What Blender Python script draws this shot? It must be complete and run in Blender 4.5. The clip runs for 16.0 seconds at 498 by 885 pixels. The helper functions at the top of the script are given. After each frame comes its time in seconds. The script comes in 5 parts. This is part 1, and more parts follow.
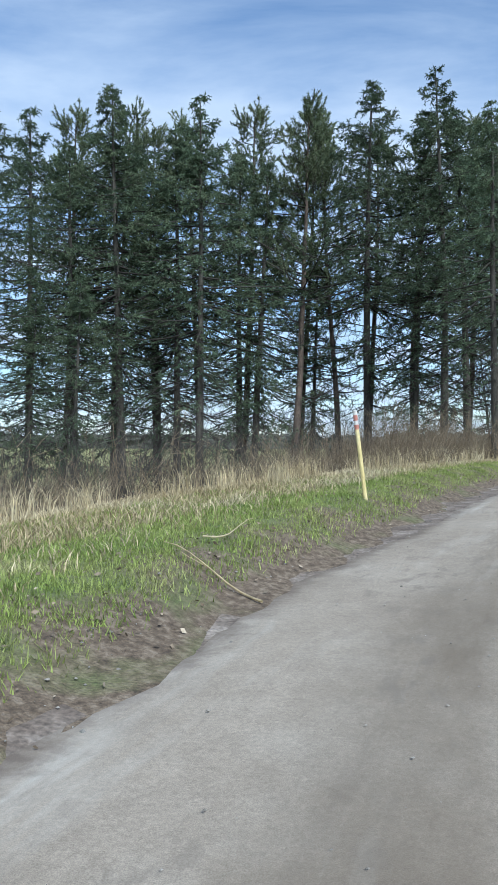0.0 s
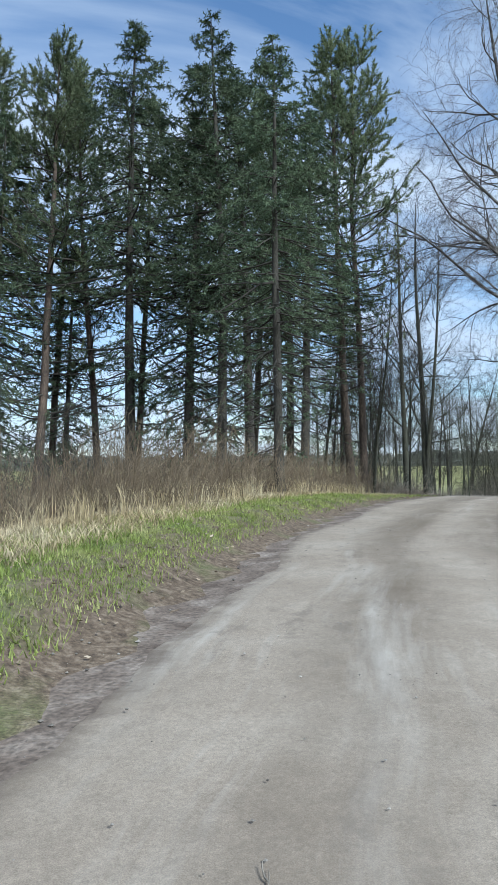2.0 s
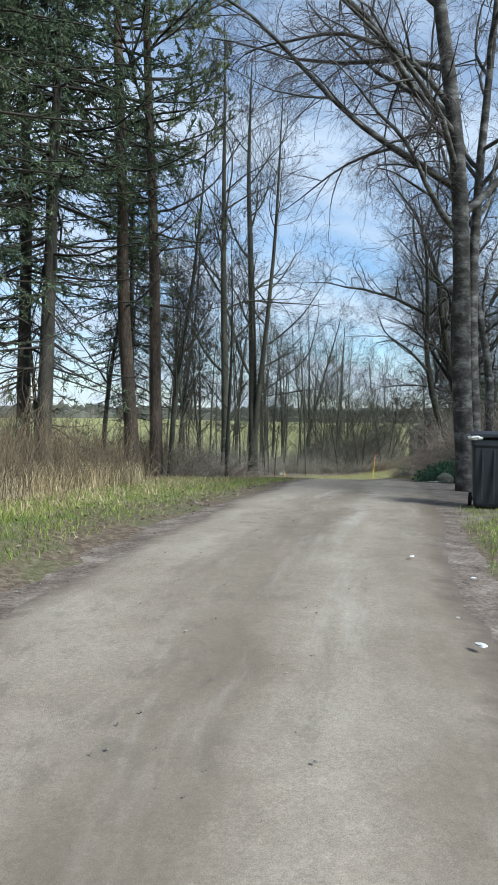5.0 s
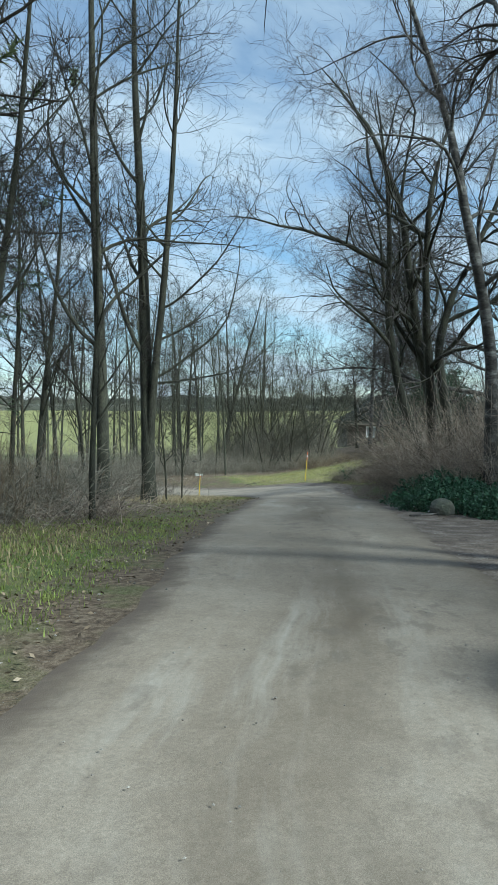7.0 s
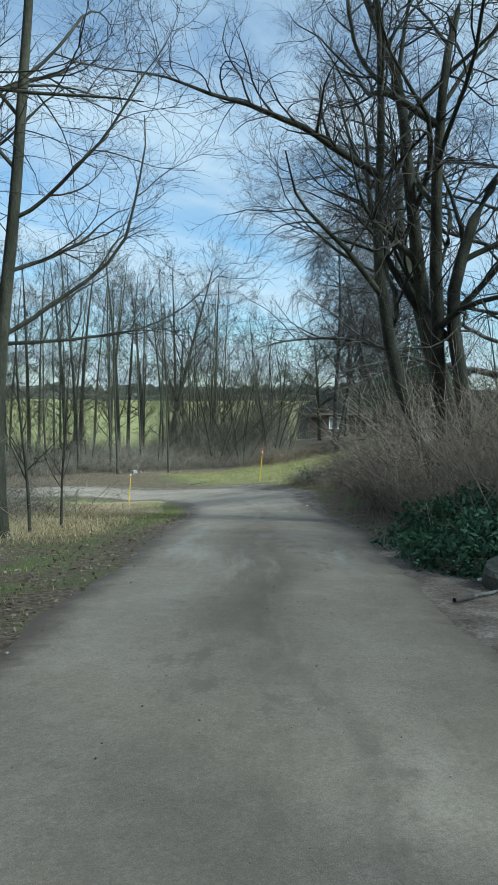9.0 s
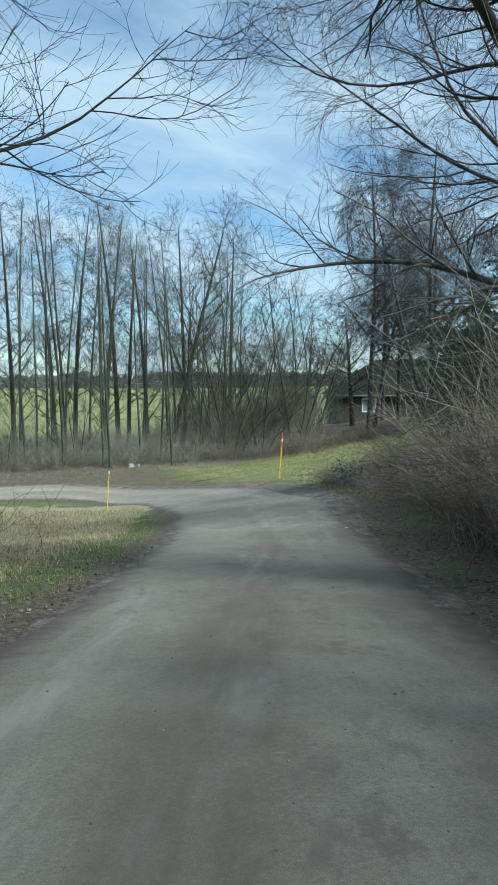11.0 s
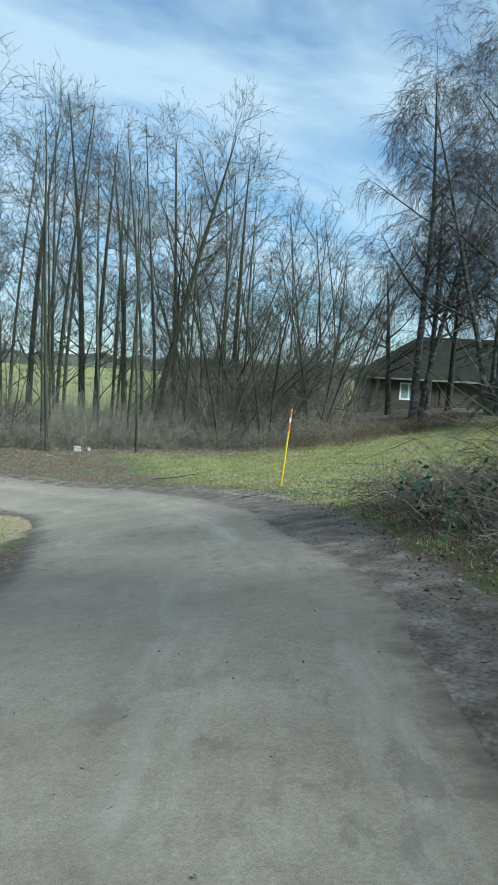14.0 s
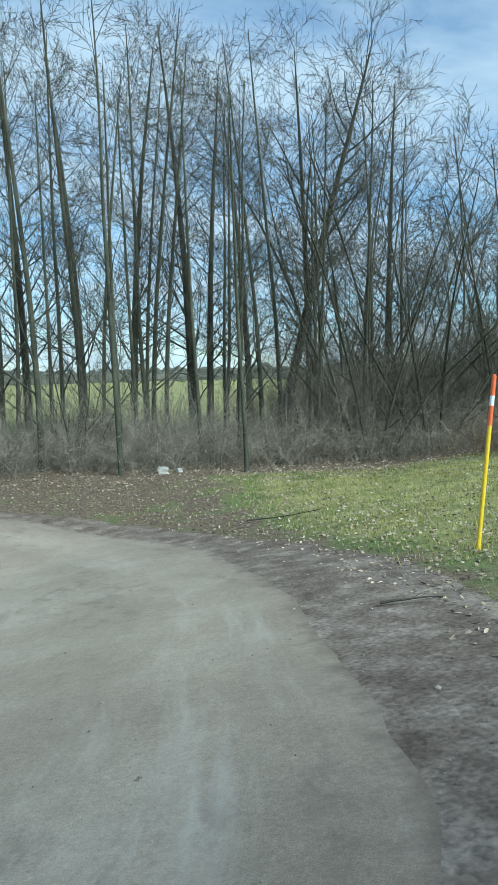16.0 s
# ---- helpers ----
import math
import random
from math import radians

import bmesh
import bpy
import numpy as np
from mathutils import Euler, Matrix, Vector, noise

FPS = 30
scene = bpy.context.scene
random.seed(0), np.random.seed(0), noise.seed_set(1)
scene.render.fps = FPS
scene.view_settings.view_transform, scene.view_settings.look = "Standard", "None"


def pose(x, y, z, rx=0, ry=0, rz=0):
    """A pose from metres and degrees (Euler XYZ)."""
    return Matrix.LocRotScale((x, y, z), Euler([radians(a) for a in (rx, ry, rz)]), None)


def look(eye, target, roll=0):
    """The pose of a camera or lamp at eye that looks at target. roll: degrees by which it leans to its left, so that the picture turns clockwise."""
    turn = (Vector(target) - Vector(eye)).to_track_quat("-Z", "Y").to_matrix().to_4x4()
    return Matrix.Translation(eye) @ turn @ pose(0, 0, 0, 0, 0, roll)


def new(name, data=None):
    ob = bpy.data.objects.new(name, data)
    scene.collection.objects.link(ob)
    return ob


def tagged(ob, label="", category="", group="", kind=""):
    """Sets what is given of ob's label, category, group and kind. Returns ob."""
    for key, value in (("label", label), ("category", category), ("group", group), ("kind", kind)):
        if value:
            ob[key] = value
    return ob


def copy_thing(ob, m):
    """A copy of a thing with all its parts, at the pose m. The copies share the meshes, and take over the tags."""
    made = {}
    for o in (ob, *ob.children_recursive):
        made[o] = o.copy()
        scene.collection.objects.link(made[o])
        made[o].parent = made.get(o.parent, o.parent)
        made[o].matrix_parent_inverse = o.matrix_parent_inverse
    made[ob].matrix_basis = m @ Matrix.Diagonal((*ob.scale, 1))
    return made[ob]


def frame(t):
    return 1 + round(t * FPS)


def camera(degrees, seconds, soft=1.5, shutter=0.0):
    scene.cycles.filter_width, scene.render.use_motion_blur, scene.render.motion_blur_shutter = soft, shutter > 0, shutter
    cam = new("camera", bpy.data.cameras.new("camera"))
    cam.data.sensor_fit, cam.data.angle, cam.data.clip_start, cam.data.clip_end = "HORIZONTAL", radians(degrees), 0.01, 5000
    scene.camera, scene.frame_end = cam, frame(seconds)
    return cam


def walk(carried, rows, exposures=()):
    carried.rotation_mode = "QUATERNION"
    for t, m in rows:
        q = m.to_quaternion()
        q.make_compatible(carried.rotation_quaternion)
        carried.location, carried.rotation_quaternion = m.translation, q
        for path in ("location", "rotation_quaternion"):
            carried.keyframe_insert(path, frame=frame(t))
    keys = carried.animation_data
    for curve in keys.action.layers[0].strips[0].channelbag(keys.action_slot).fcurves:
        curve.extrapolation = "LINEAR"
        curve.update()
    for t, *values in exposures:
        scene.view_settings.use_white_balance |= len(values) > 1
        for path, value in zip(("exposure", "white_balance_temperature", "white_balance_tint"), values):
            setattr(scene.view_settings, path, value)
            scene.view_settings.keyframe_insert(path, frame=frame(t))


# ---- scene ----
cam = camera(37.3, 16.0)
PATH = [
    (0, (1.108, -0.01, 1.648), (0.934, 1.983, 1.655), -0.1),
    (0.5, (1.434, 1.472, 1.655), (1.43, 3.472, 1.686), 0.1),
    (1, (1.831, 2.967, 1.697), (1.967, 4.962, 1.747), -0.1),
    (1.5, (2.227, 4.323, 1.756), (2.483, 6.306, 1.815), -0.1),
    (2, (2.759, 5.746, 1.806), (3.115, 7.713, 1.869), -0.3),
    (2.5, (3.326, 7.171, 2.015), (3.774, 9.12, 2.054), -0.1),
    (3, (3.985, 8.643, 2.073), (4.512, 10.572, 2.09), 0.2),
    (3.5, (4.723, 10.235, 2.128), (5.322, 12.143, 2.114), 0.6),
    (4, (5.486, 11.921, 2.176), (6.152, 13.807, 2.13), 0.9),
    (4.5, (6.399, 13.698, 2.074), (7.119, 15.563, 2.014), 1.3),
    (4.7, (6.765, 14.38, 2.036), (7.507, 16.237, 1.975), 1.4),
    (6.8, (10.48, 21.634, 2.242), (11.43, 23.392, 2.157), 0.0),
    (7, (10.813, 22.221, 2.239), (11.782, 23.968, 2.151), 0.4),
    (7.5, (11.737, 23.578, 2.194), (12.739, 25.307, 2.106), 0.7),
    (8, (12.741, 24.992, 2.132), (13.775, 26.702, 2.043), 0.9),
    (8.5, (13.677, 26.26, 2.106), (14.734, 27.955, 2.006), 0.7),
    (8.7, (14.009, 26.734, 2.103), (15.073, 28.424, 1.996), 0.7),
    (10.8, (18.195, 32.655, 1.701), (19.203, 34.376, 1.554), 0.4),
    (11, (18.599, 33.211, 1.651), (19.596, 34.938, 1.501), -0.0),
    (11.5, (19.558, 34.545, 1.537), (20.529, 36.286, 1.382), -0.8),
    (12, (20.418, 35.819, 1.412), (21.368, 37.572, 1.252), -0.9),
    (12.5, (21.369, 37.21, 1.261), (22.304, 38.97, 1.095), -0.2),
    (13, (22.285, 38.585, 1.069), (23.219, 40.345, 0.897), 1.2),
    (13.5, (23.242, 40.064, 0.891), (24.188, 41.817, 0.713), 2.6),
    (14, (24.258, 41.64, 0.686), (25.21, 43.39, 0.508), 3.2),
    (14.5, (25.296, 43.212, 0.487), (26.226, 44.975, 0.315), 2.9),
    (15, (26.335, 44.849, 0.328), (27.196, 46.646, 0.163), 1.7),
    (15.5, (27.259, 46.545, 0.239), (27.972, 48.406, 0.072), 0.2),
    (16, (28.028, 48.26, 0.097), (28.566, 50.179, -0.071), -0.9),
]
walk(cam, [(t, look(eye, target, roll)) for t, eye, target, roll in PATH],
     exposures=[(0, 0.47, 5320, 3), (4.6, 0.54, 5680, 3), (6.9, 0.40, 5500, -7), (16, 0.45, 5340, -10)])

# ---- light: a spring sky with thin streaks of cloud, and a veiled sun behind the right shoulder ----
SUN_EL, SUN_AZ = radians(38), radians(154)   # azimuth clockwise from +y
world = bpy.data.worlds.new("sky")
scene.world = world
world.use_nodes = True
wn, wl = world.node_tree.nodes, world.node_tree.links
wn.clear()
w_out, w_bg = wn.new("ShaderNodeOutputWorld"), wn.new("ShaderNodeBackground")
w_bg.inputs["Strength"].default_value = 0.110
w_sky = wn.new("ShaderNodeTexSky")
w_sky.sky_type, w_sky.sun_disc = "NISHITA", False
w_sky.sun_elevation, w_sky.sun_rotation = SUN_EL, SUN_AZ
w_sky.air_density, w_sky.dust_density, w_sky.ozone_density = 1.0, 0.4, 2.2
w_tc, w_sep = wn.new("ShaderNodeTexCoord"), wn.new("ShaderNodeSeparateXYZ")
wl.new(w_tc.outputs["Generated"], w_sep.inputs[0])
w_up = wn.new("ShaderNodeMath")
w_up.operation = "ADD"
w_up.inputs[1].default_value = 0.22
wl.new(w_sep.outputs["Z"], w_up.inputs[0])
w_px, w_py, w_vec = wn.new("ShaderNodeMath"), wn.new("ShaderNodeMath"), wn.new("ShaderNodeCombineXYZ")
for n, o in ((w_px, "X"), (w_py, "Y")):
    n.operation = "DIVIDE"
    wl.new(w_sep.outputs[o], n.inputs[0])
    wl.new(w_up.outputs[0], n.inputs[1])
wl.new(w_px.outputs[0], w_vec.inputs["X"])
wl.new(w_py.outputs[0], w_vec.inputs["Y"])
w_map = wn.new("ShaderNodeMapping")
w_map.inputs["Rotation"].default_value = (0, 0, radians(-38))
w_map.inputs["Scale"].default_value = (0.75, 1.7, 1.0)
w_map.inputs["Location"].default_value = (0.35, 0.9, 0.0)
wl.new(w_vec.outputs[0], w_map.inputs[0])
w_noise = wn.new("ShaderNodeTexNoise")
w_noise.inputs["Scale"].default_value, w_noise.inputs["Detail"].default_value = 1.55, 9
w_noise.inputs["Roughness"].default_value, w_noise.inputs["Distortion"].default_value = 0.56, 0.35
wl.new(w_map.outputs[0], w_noise.inputs["Vector"])
w_ramp = wn.new("ShaderNodeValToRGB")
w_ramp.color_ramp.elements[0].position, w_ramp.color_ramp.elements[1].position = 0.32, 0.60
w_ramp.color_ramp.elements[1].color = (0.86, 0.86, 0.86, 1)
wl.new(w_noise.outputs["Fac"], w_ramp.inputs[0])
w_mix = wn.new("ShaderNodeMixRGB")
w_mix.inputs[2].default_value = (5.0, 5.3, 5.9, 1)
wl.new(w_ramp.outputs[0], w_mix.inputs[0])
wl.new(w_sky.outputs[0], w_mix.inputs[1])
wl.new(w_mix.outputs[0], w_bg.inputs[0])
wl.new(w_bg.outputs[0], w_out.inputs[0])

sun_data = bpy.data.lights.new("sun", "SUN")
sun_data.energy, sun_data.angle, sun_data.color = 4.2, radians(16.0), (1.0, 0.955, 0.88)
sun = new("sun", sun_data)
sun_dir = Vector((math.sin(SUN_AZ) * math.cos(SUN_EL), math.cos(SUN_AZ) * math.cos(SUN_EL), math.sin(SUN_EL)))
sun.matrix_world = look(sun_dir * 60, (0, 0, 0))


# ---- materials ----
def surface(name, stops, scale, rough=0.85, bump=0.3, fine=None, fine_amount=0.35, vary=0.0, island=0.0,
            stretch=(1, 1, 1), world_space=False, distance=0.02, translucent=0.0, detail=7):
    """A rough natural surface: colour stops over a large noise, a fine noise over it, and relief."""
    m = bpy.data.materials.new(name)
    m.use_nodes = True
    nt = m.node_tree
    nd, ln = nt.nodes, nt.links
    bsdf = nd["Principled BSDF"]
    bsdf.inputs["Roughness"].default_value = rough
    bsdf.inputs["Specular IOR Level"].default_value = 0.3
    if world_space:
        src = nd.new("ShaderNodeNewGeometry").outputs["Position"]
    else:
        src = nd.new("ShaderNodeTexCoord").outputs["Object"]
    mp = nd.new("ShaderNodeMapping")
    mp.inputs["Scale"].default_value = stretch
    ln.new(src, mp.inputs[0])
    n1 = nd.new("ShaderNodeTexNoise")
    n1.inputs["Scale"].default_value, n1.inputs["Detail"].default_value = scale, detail
    n1.inputs["Roughness"].default_value = 0.6
    ln.new(mp.outputs[0], n1.inputs["Vector"])
    rp = nd.new("ShaderNodeValToRGB")
    el = rp.color_ramp.elements
    for i, c in enumerate(stops):
        pos = 0.3 + 0.4 * i / max(1, len(stops) - 1)
        e = el[i] if i < 2 else el.new(pos)
        e.position, e.color = pos, (*c, 1)
    ln.new(n1.outputs["Fac"], rp.inputs[0])
    n2 = nd.new("ShaderNodeTexNoise")
    n2.inputs["Scale"].default_value, n2.inputs["Detail"].default_value = fine or scale * 12, 4
    ln.new(mp.outputs[0], n2.inputs["Vector"])
    hv = nd.new("ShaderNodeHueSaturation")
    mr = nd.new("ShaderNodeMapRange")
    mr.inputs["From Min"].default_value, mr.inputs["From Max"].default_value = 0.25, 0.75
    mr.inputs["To Min"].default_value, mr.inputs["To Max"].default_value = 1 - fine_amount, 1 + fine_amount
    ln.new(n2.outputs["Fac"], mr.inputs["Value"])
    value = mr.outputs[0]
    for amount, node, out in ((vary, "ShaderNodeObjectInfo", "Random"), (island, "ShaderNodeNewGeometry", "Random Per Island")):
        if amount:
            r = nd.new("ShaderNodeMapRange")
            r.inputs["To Min"].default_value, r.inputs["To Max"].default_value = 1 - amount, 1 + amount
            ln.new(nd.new(node).outputs[out], r.inputs["Value"])
            mu = nd.new("ShaderNodeMath")
            mu.operation = "MULTIPLY"
            ln.new(value, mu.inputs[0])
            ln.new(r.outputs[0], mu.inputs[1])
            value = mu.outputs[0]
    ln.new(value, hv.inputs["Value"])
    ln.new(rp.outputs[0], hv.inputs["Color"])
    ln.new(hv.outputs[0], bsdf.inputs["Base Color"])
    if bump:
        bp = nd.new("ShaderNodeBump")
        bp.inputs["Strength"].default_value, bp.inputs["Distance"].default_value = bump, distance
        ln.new(n2.outputs["Fac"], bp.inputs["Height"])
        ln.new(bp.outputs[0], bsdf.inputs["Normal"])
    if translucent:
        tr, mx = nd.new("ShaderNodeBsdfTranslucent"), nd.new("ShaderNodeMixShader")
        mx.inputs[0].default_value = translucent
        ln.new(hv.outputs[0], tr.inputs[0])
        ln.new(bsdf.outputs[0], mx.inputs[1])
        ln.new(tr.outputs[0], mx.inputs[2])
        ln.new(mx.outputs[0], nd["Material Output"].inputs[0])
    return m


def node_add(m, kind):
    return m.node_tree.nodes.new(kind)


def blend_by_attribute(m, attribute, channel, other_stops, scale):
    """Mixes a second patchy colour over the base colour of m, by one channel of a cover map on the mesh."""
    nt = m.node_tree
    bsdf = nt.nodes["Principled BSDF"]
    old = bsdf.inputs["Base Color"].links[0].from_socket
    at = node_add(m, "ShaderNodeAttribute")
    at.attribute_name = attribute
    sp = node_add(m, "ShaderNodeSeparateColor")
    nt.links.new(at.outputs["Color"], sp.inputs[0])
    geo, ns, rp = node_add(m, "ShaderNodeNewGeometry"), node_add(m, "ShaderNodeTexNoise"), node_add(m, "ShaderNodeValToRGB")
    ns.inputs["Scale"].default_value, ns.inputs["Detail"].default_value, ns.inputs["Roughness"].default_value = scale, 8, 0.68
    nt.links.new(geo.outputs["Position"], ns.inputs["Vector"])
    for i, c in enumerate(other_stops):
        e = rp.color_ramp.elements[i] if i < 2 else rp.color_ramp.elements.new(0.5)
        e.position, e.color = 0.32 + 0.36 * i / max(1, len(other_stops) - 1), (*c, 1)
    nt.links.new(ns.outputs["Fac"], rp.inputs[0])
    # a ragged border: the cover plus noise, made steep
    add, mr = node_add(m, "ShaderNodeMath"), node_add(m, "ShaderNodeMapRange")
    n2 = node_add(m, "ShaderNodeTexNoise")
    n2.inputs["Scale"].default_value, n2.inputs["Detail"].default_value = 1.6, 8
    nt.links.new(geo.outputs["Position"], n2.inputs["Vector"])
    nt.links.new(sp.outputs[channel], add.inputs[0])
    nt.links.new(n2.outputs["Fac"], add.inputs[1])
    mr.inputs["From Min"].default_value, mr.inputs["From Max"].default_value = 0.85, 1.15
    nt.links.new(add.outputs[0], mr.inputs["Value"])
    mix = node_add(m, "ShaderNodeMixRGB")
    nt.links.new(mr.outputs[0], mix.inputs[0])
    nt.links.new(old, mix.inputs[1])
    nt.links.new(rp.outputs[0], mix.inputs[2])
    nt.links.new(mix.outputs[0], bsdf.inputs["Base Color"])


M_GROUND = surface("meadow", [(0.085, 0.115, 0.035), (0.14, 0.165, 0.055), (0.22, 0.20, 0.10)], 1.6, 0.95, 0.8, 55, 0.55, world_space=True)
blend_by_attribute(M_GROUND, "cover", "Red", [(0.05, 0.036, 0.026), (0.13, 0.095, 0.065), (0.24, 0.19, 0.14)], 16.0)
blend_by_attribute(M_GROUND, "cover", "Green", [(0.22, 0.165, 0.09), (0.36, 0.28, 0.16), (0.46, 0.38, 0.24)], 9.0)
blend_by_attribute(M_GROUND, "cover", "Blue", [(0.17, 0.165, 0.06), (0.26, 0.255, 0.09), (0.37, 0.335, 0.16)], 2.2)
M_SHOULDER = surface("wet_earth", [(0.085, 0.063, 0.049), (0.155, 0.122, 0.098), (0.27, 0.228, 0.19)], 3.4, 0.95, 0.8, 34, 0.5, world_space=True, distance=0.012)
M_BARK_SPRUCE = surface("spruce_bark", [(0.034, 0.03, 0.025), (0.056, 0.05, 0.041), (0.085, 0.077, 0.064)], 5, 0.92, 0.8, 30, 0.4, vary=0.2, stretch=(1, 1, 0.35))
M_BARK_PINE = surface("pine_bark", [(0.045, 0.036, 0.03), (0.08, 0.06, 0.047), (0.125, 0.092, 0.07)], 5, 0.92, 0.8, 28, 0.4, vary=0.2, stretch=(1, 1, 0.35))
M_BARK_ALDER = surface("alder_bark", [(0.026, 0.026, 0.019), (0.047, 0.046, 0.034), (0.082, 0.079, 0.057)], 4, 0.92, 0.7, 40, 0.4, vary=0.2, stretch=(1, 1, 0.4))
M_BARK_BIRCH = surface("birch_bark", [(0.028, 0.025, 0.022), (0.07, 0.063, 0.057), (0.23, 0.22, 0.205)], 3.2, 0.85, 0.5, 18, 0.35, vary=0.12, stretch=(1, 1, 1.8))
M_BARK_SAPLING = surface("sapling_bark", [(0.032, 0.034, 0.024), (0.06, 0.061, 0.043), (0.105, 0.102, 0.073)], 4, 0.9, 0.4, 40, 0.3, vary=0.25, stretch=(1, 1, 0.4))
M_TWIG = surface("twigs", [(0.032, 0.028, 0.023), (0.056, 0.048, 0.04)], 3, 0.9, 0.0, vary=0.2, island=0.3)
M_TWIG_BIRCH = surface("birch_twigs", [(0.058, 0.049, 0.047), (0.098, 0.084, 0.08)], 3, 0.9, 0.0, vary=0.2, island=0.3)
M_TWIG_HAZEL = surface("hazel_twigs", [(0.05, 0.048, 0.034), (0.09, 0.084, 0.061)], 2, 0.9, 0.0, vary=0.25, island=0.35)
M_CANE = surface("bramble_canes", [(0.15, 0.116, 0.088), (0.25, 0.20, 0.157), (0.38, 0.325, 0.265)], 2, 0.9, 0.0, vary=0.2, island=0.45)
M_SHOOT = surface("bleached_shoots", [(0.105, 0.092, 0.071), (0.185, 0.165, 0.13), (0.32, 0.29, 0.235)], 2, 0.9, 0.0, vary=0.2, island=0.45)
M_CANE_RED = surface("red_brown_shoots", [(0.092, 0.069, 0.044), (0.155, 0.117, 0.075), (0.24, 0.19, 0.125)], 2, 0.9, 0.0, vary=0.2, island=0.4)
M_NEEDLE_SPRUCE = surface("spruce_needles", [(0.05, 0.074, 0.047), (0.088, 0.118, 0.067), (0.138, 0.163, 0.092)], 0.9, 0.85, 0.0, vary=0.18, island=0.4, translucent=0.3)
M_NEEDLE_PINE = surface("pine_needles", [(0.082, 0.108, 0.06), (0.135, 0.163, 0.086), (0.205, 0.22, 0.12)], 0.9, 0.85, 0.0, vary=0.18, island=0.4, translucent=0.3)
M_NEEDLE_YEW = surface("yew_needles", [(0.026, 0.045, 0.026), (0.045, 0.07, 0.035)], 0.9, 0.6, 0.0, island=0.4, translucent=0.12)
M_GRASS = surface("grass_blades", [(0.17, 0.225, 0.055), (0.27, 0.315, 0.085), (0.39, 0.375, 0.17)], 1.3, 0.7, 0.0, island=0.4, translucent=0.42, world_space=True)
M_LAWN = surface("lawn_blades", [(0.25, 0.255, 0.08), (0.36, 0.35, 0.125), (0.48, 0.42, 0.22)], 1.1, 0.7, 0.0, island=0.4, translucent=0.45, world_space=True)
M_STRAW = surface("dry_grass", [(0.28, 0.22, 0.12), (0.42, 0.34, 0.20), (0.52, 0.45, 0.30)], 0.8, 0.75, 0.0, island=0.4, translucent=0.3, world_space=True)
M_LEAF = surface("dead_leaves", [(0.11, 0.079, 0.05), (0.19, 0.145, 0.10), (0.30, 0.25, 0.185)], 2, 0.85, 0.0, island=0.5, world_space=True)
M_LEAF_PALE = surface("bleached_leaves", [(0.17, 0.13, 0.09), (0.28, 0.225, 0.165), (0.40, 0.345, 0.27)], 2, 0.85, 0.0, island=0.5, world_space=True)
M_IVY = surface("evergreen_leaves", [(0.03, 0.075, 0.04), (0.05, 0.105, 0.055), (0.075, 0.135, 0.075)], 2, 0.55, 0.0, island=0.4, translucent=0.1)
M_STONE = surface("pale_stone", [(0.30, 0.29, 0.26), (0.42, 0.41, 0.38)], 5, 0.9, 0.5, 50, 0.3)
M_BOULDER = surface("mossy_stone", [(0.055, 0.062, 0.042), (0.10, 0.10, 0.078), (0.16, 0.155, 0.135)], 3, 0.9, 0.6, 40, 0.35)
M_PEBBLE = surface("grit", [(0.11, 0.095, 0.08), (0.20, 0.18, 0.155), (0.30, 0.28, 0.25)], 3, 0.9, 0.0, island=0.45, world_space=True)
M_WOODS = surface("far_woods", [(0.06, 0.063, 0.053), (0.095, 0.096, 0.078), (0.13, 0.127, 0.10)], 0.04, 0.95, 0.0, 0.4, 0.35, world_space=True)
M_YELLOW = surface("yellow_plastic", [(0.62, 0.42, 0.02), (0.72, 0.52, 0.035)], 6, 0.5, 0.1, 60, 0.12)
M_CREAM = surface("weathered_yellow_paint", [(0.40, 0.31, 0.12), (0.52, 0.42, 0.19), (0.57, 0.48, 0.27)], 7, 0.75, 0.3, 60, 0.2, stretch=(1, 1, 0.3))
M_RED = surface("red_band", [(0.60, 0.11, 0.04), (0.68, 0.17, 0.06)], 8, 0.45, 0.05, 60, 0.15)
M_OLD_RED = surface("faded_red_band", [(0.30, 0.11, 0.085), (0.40, 0.17, 0.13)], 9, 0.7, 0.1, 60, 0.2)
M_OLD_WHITE = surface("faded_white_band", [(0.42, 0.40, 0.37), (0.55, 0.53, 0.50)], 9, 0.7, 0.1, 60, 0.2)
M_WHITE = surface("white_band", [(0.62, 0.63, 0.64), (0.78, 0.79, 0.80)], 8, 0.4, 0.05, 60, 0.1)
M_BIN = surface("dark_grey_plastic", [(0.022, 0.024, 0.028), (0.034, 0.037, 0.042)], 5, 0.45, 0.12, 120, 0.18)
M_RUBBER = surface("black_rubber", [(0.012, 0.012, 0.012), (0.022, 0.022, 0.022)], 9, 0.8, 0.2, 80, 0.2)
M_BAG = surface("white_plastic_film", [(0.60, 0.60, 0.58), (0.76, 0.76, 0.74)], 14, 0.35, 0.6, 40, 0.1)
M_ROOF = surface("mossy_thatch", [(0.012, 0.011, 0.009), (0.019, 0.019, 0.013), (0.028, 0.029, 0.017)], 1.2, 0.95, 0.8, 26, 0.35, stretch=(1, 1, 0.4))
M_WALL_DARK = surface("dark_stained_boards", [(0.05, 0.04, 0.033), (0.085, 0.07, 0.058)], 2, 0.85, 0.5, 30, 0.3, stretch=(6, 6, 0.5))
M_FRAME = surface("white_window_paint", [(0.70, 0.71, 0.72), (0.80, 0.80, 0.80)], 3, 0.5, 0.1, 50, 0.08)
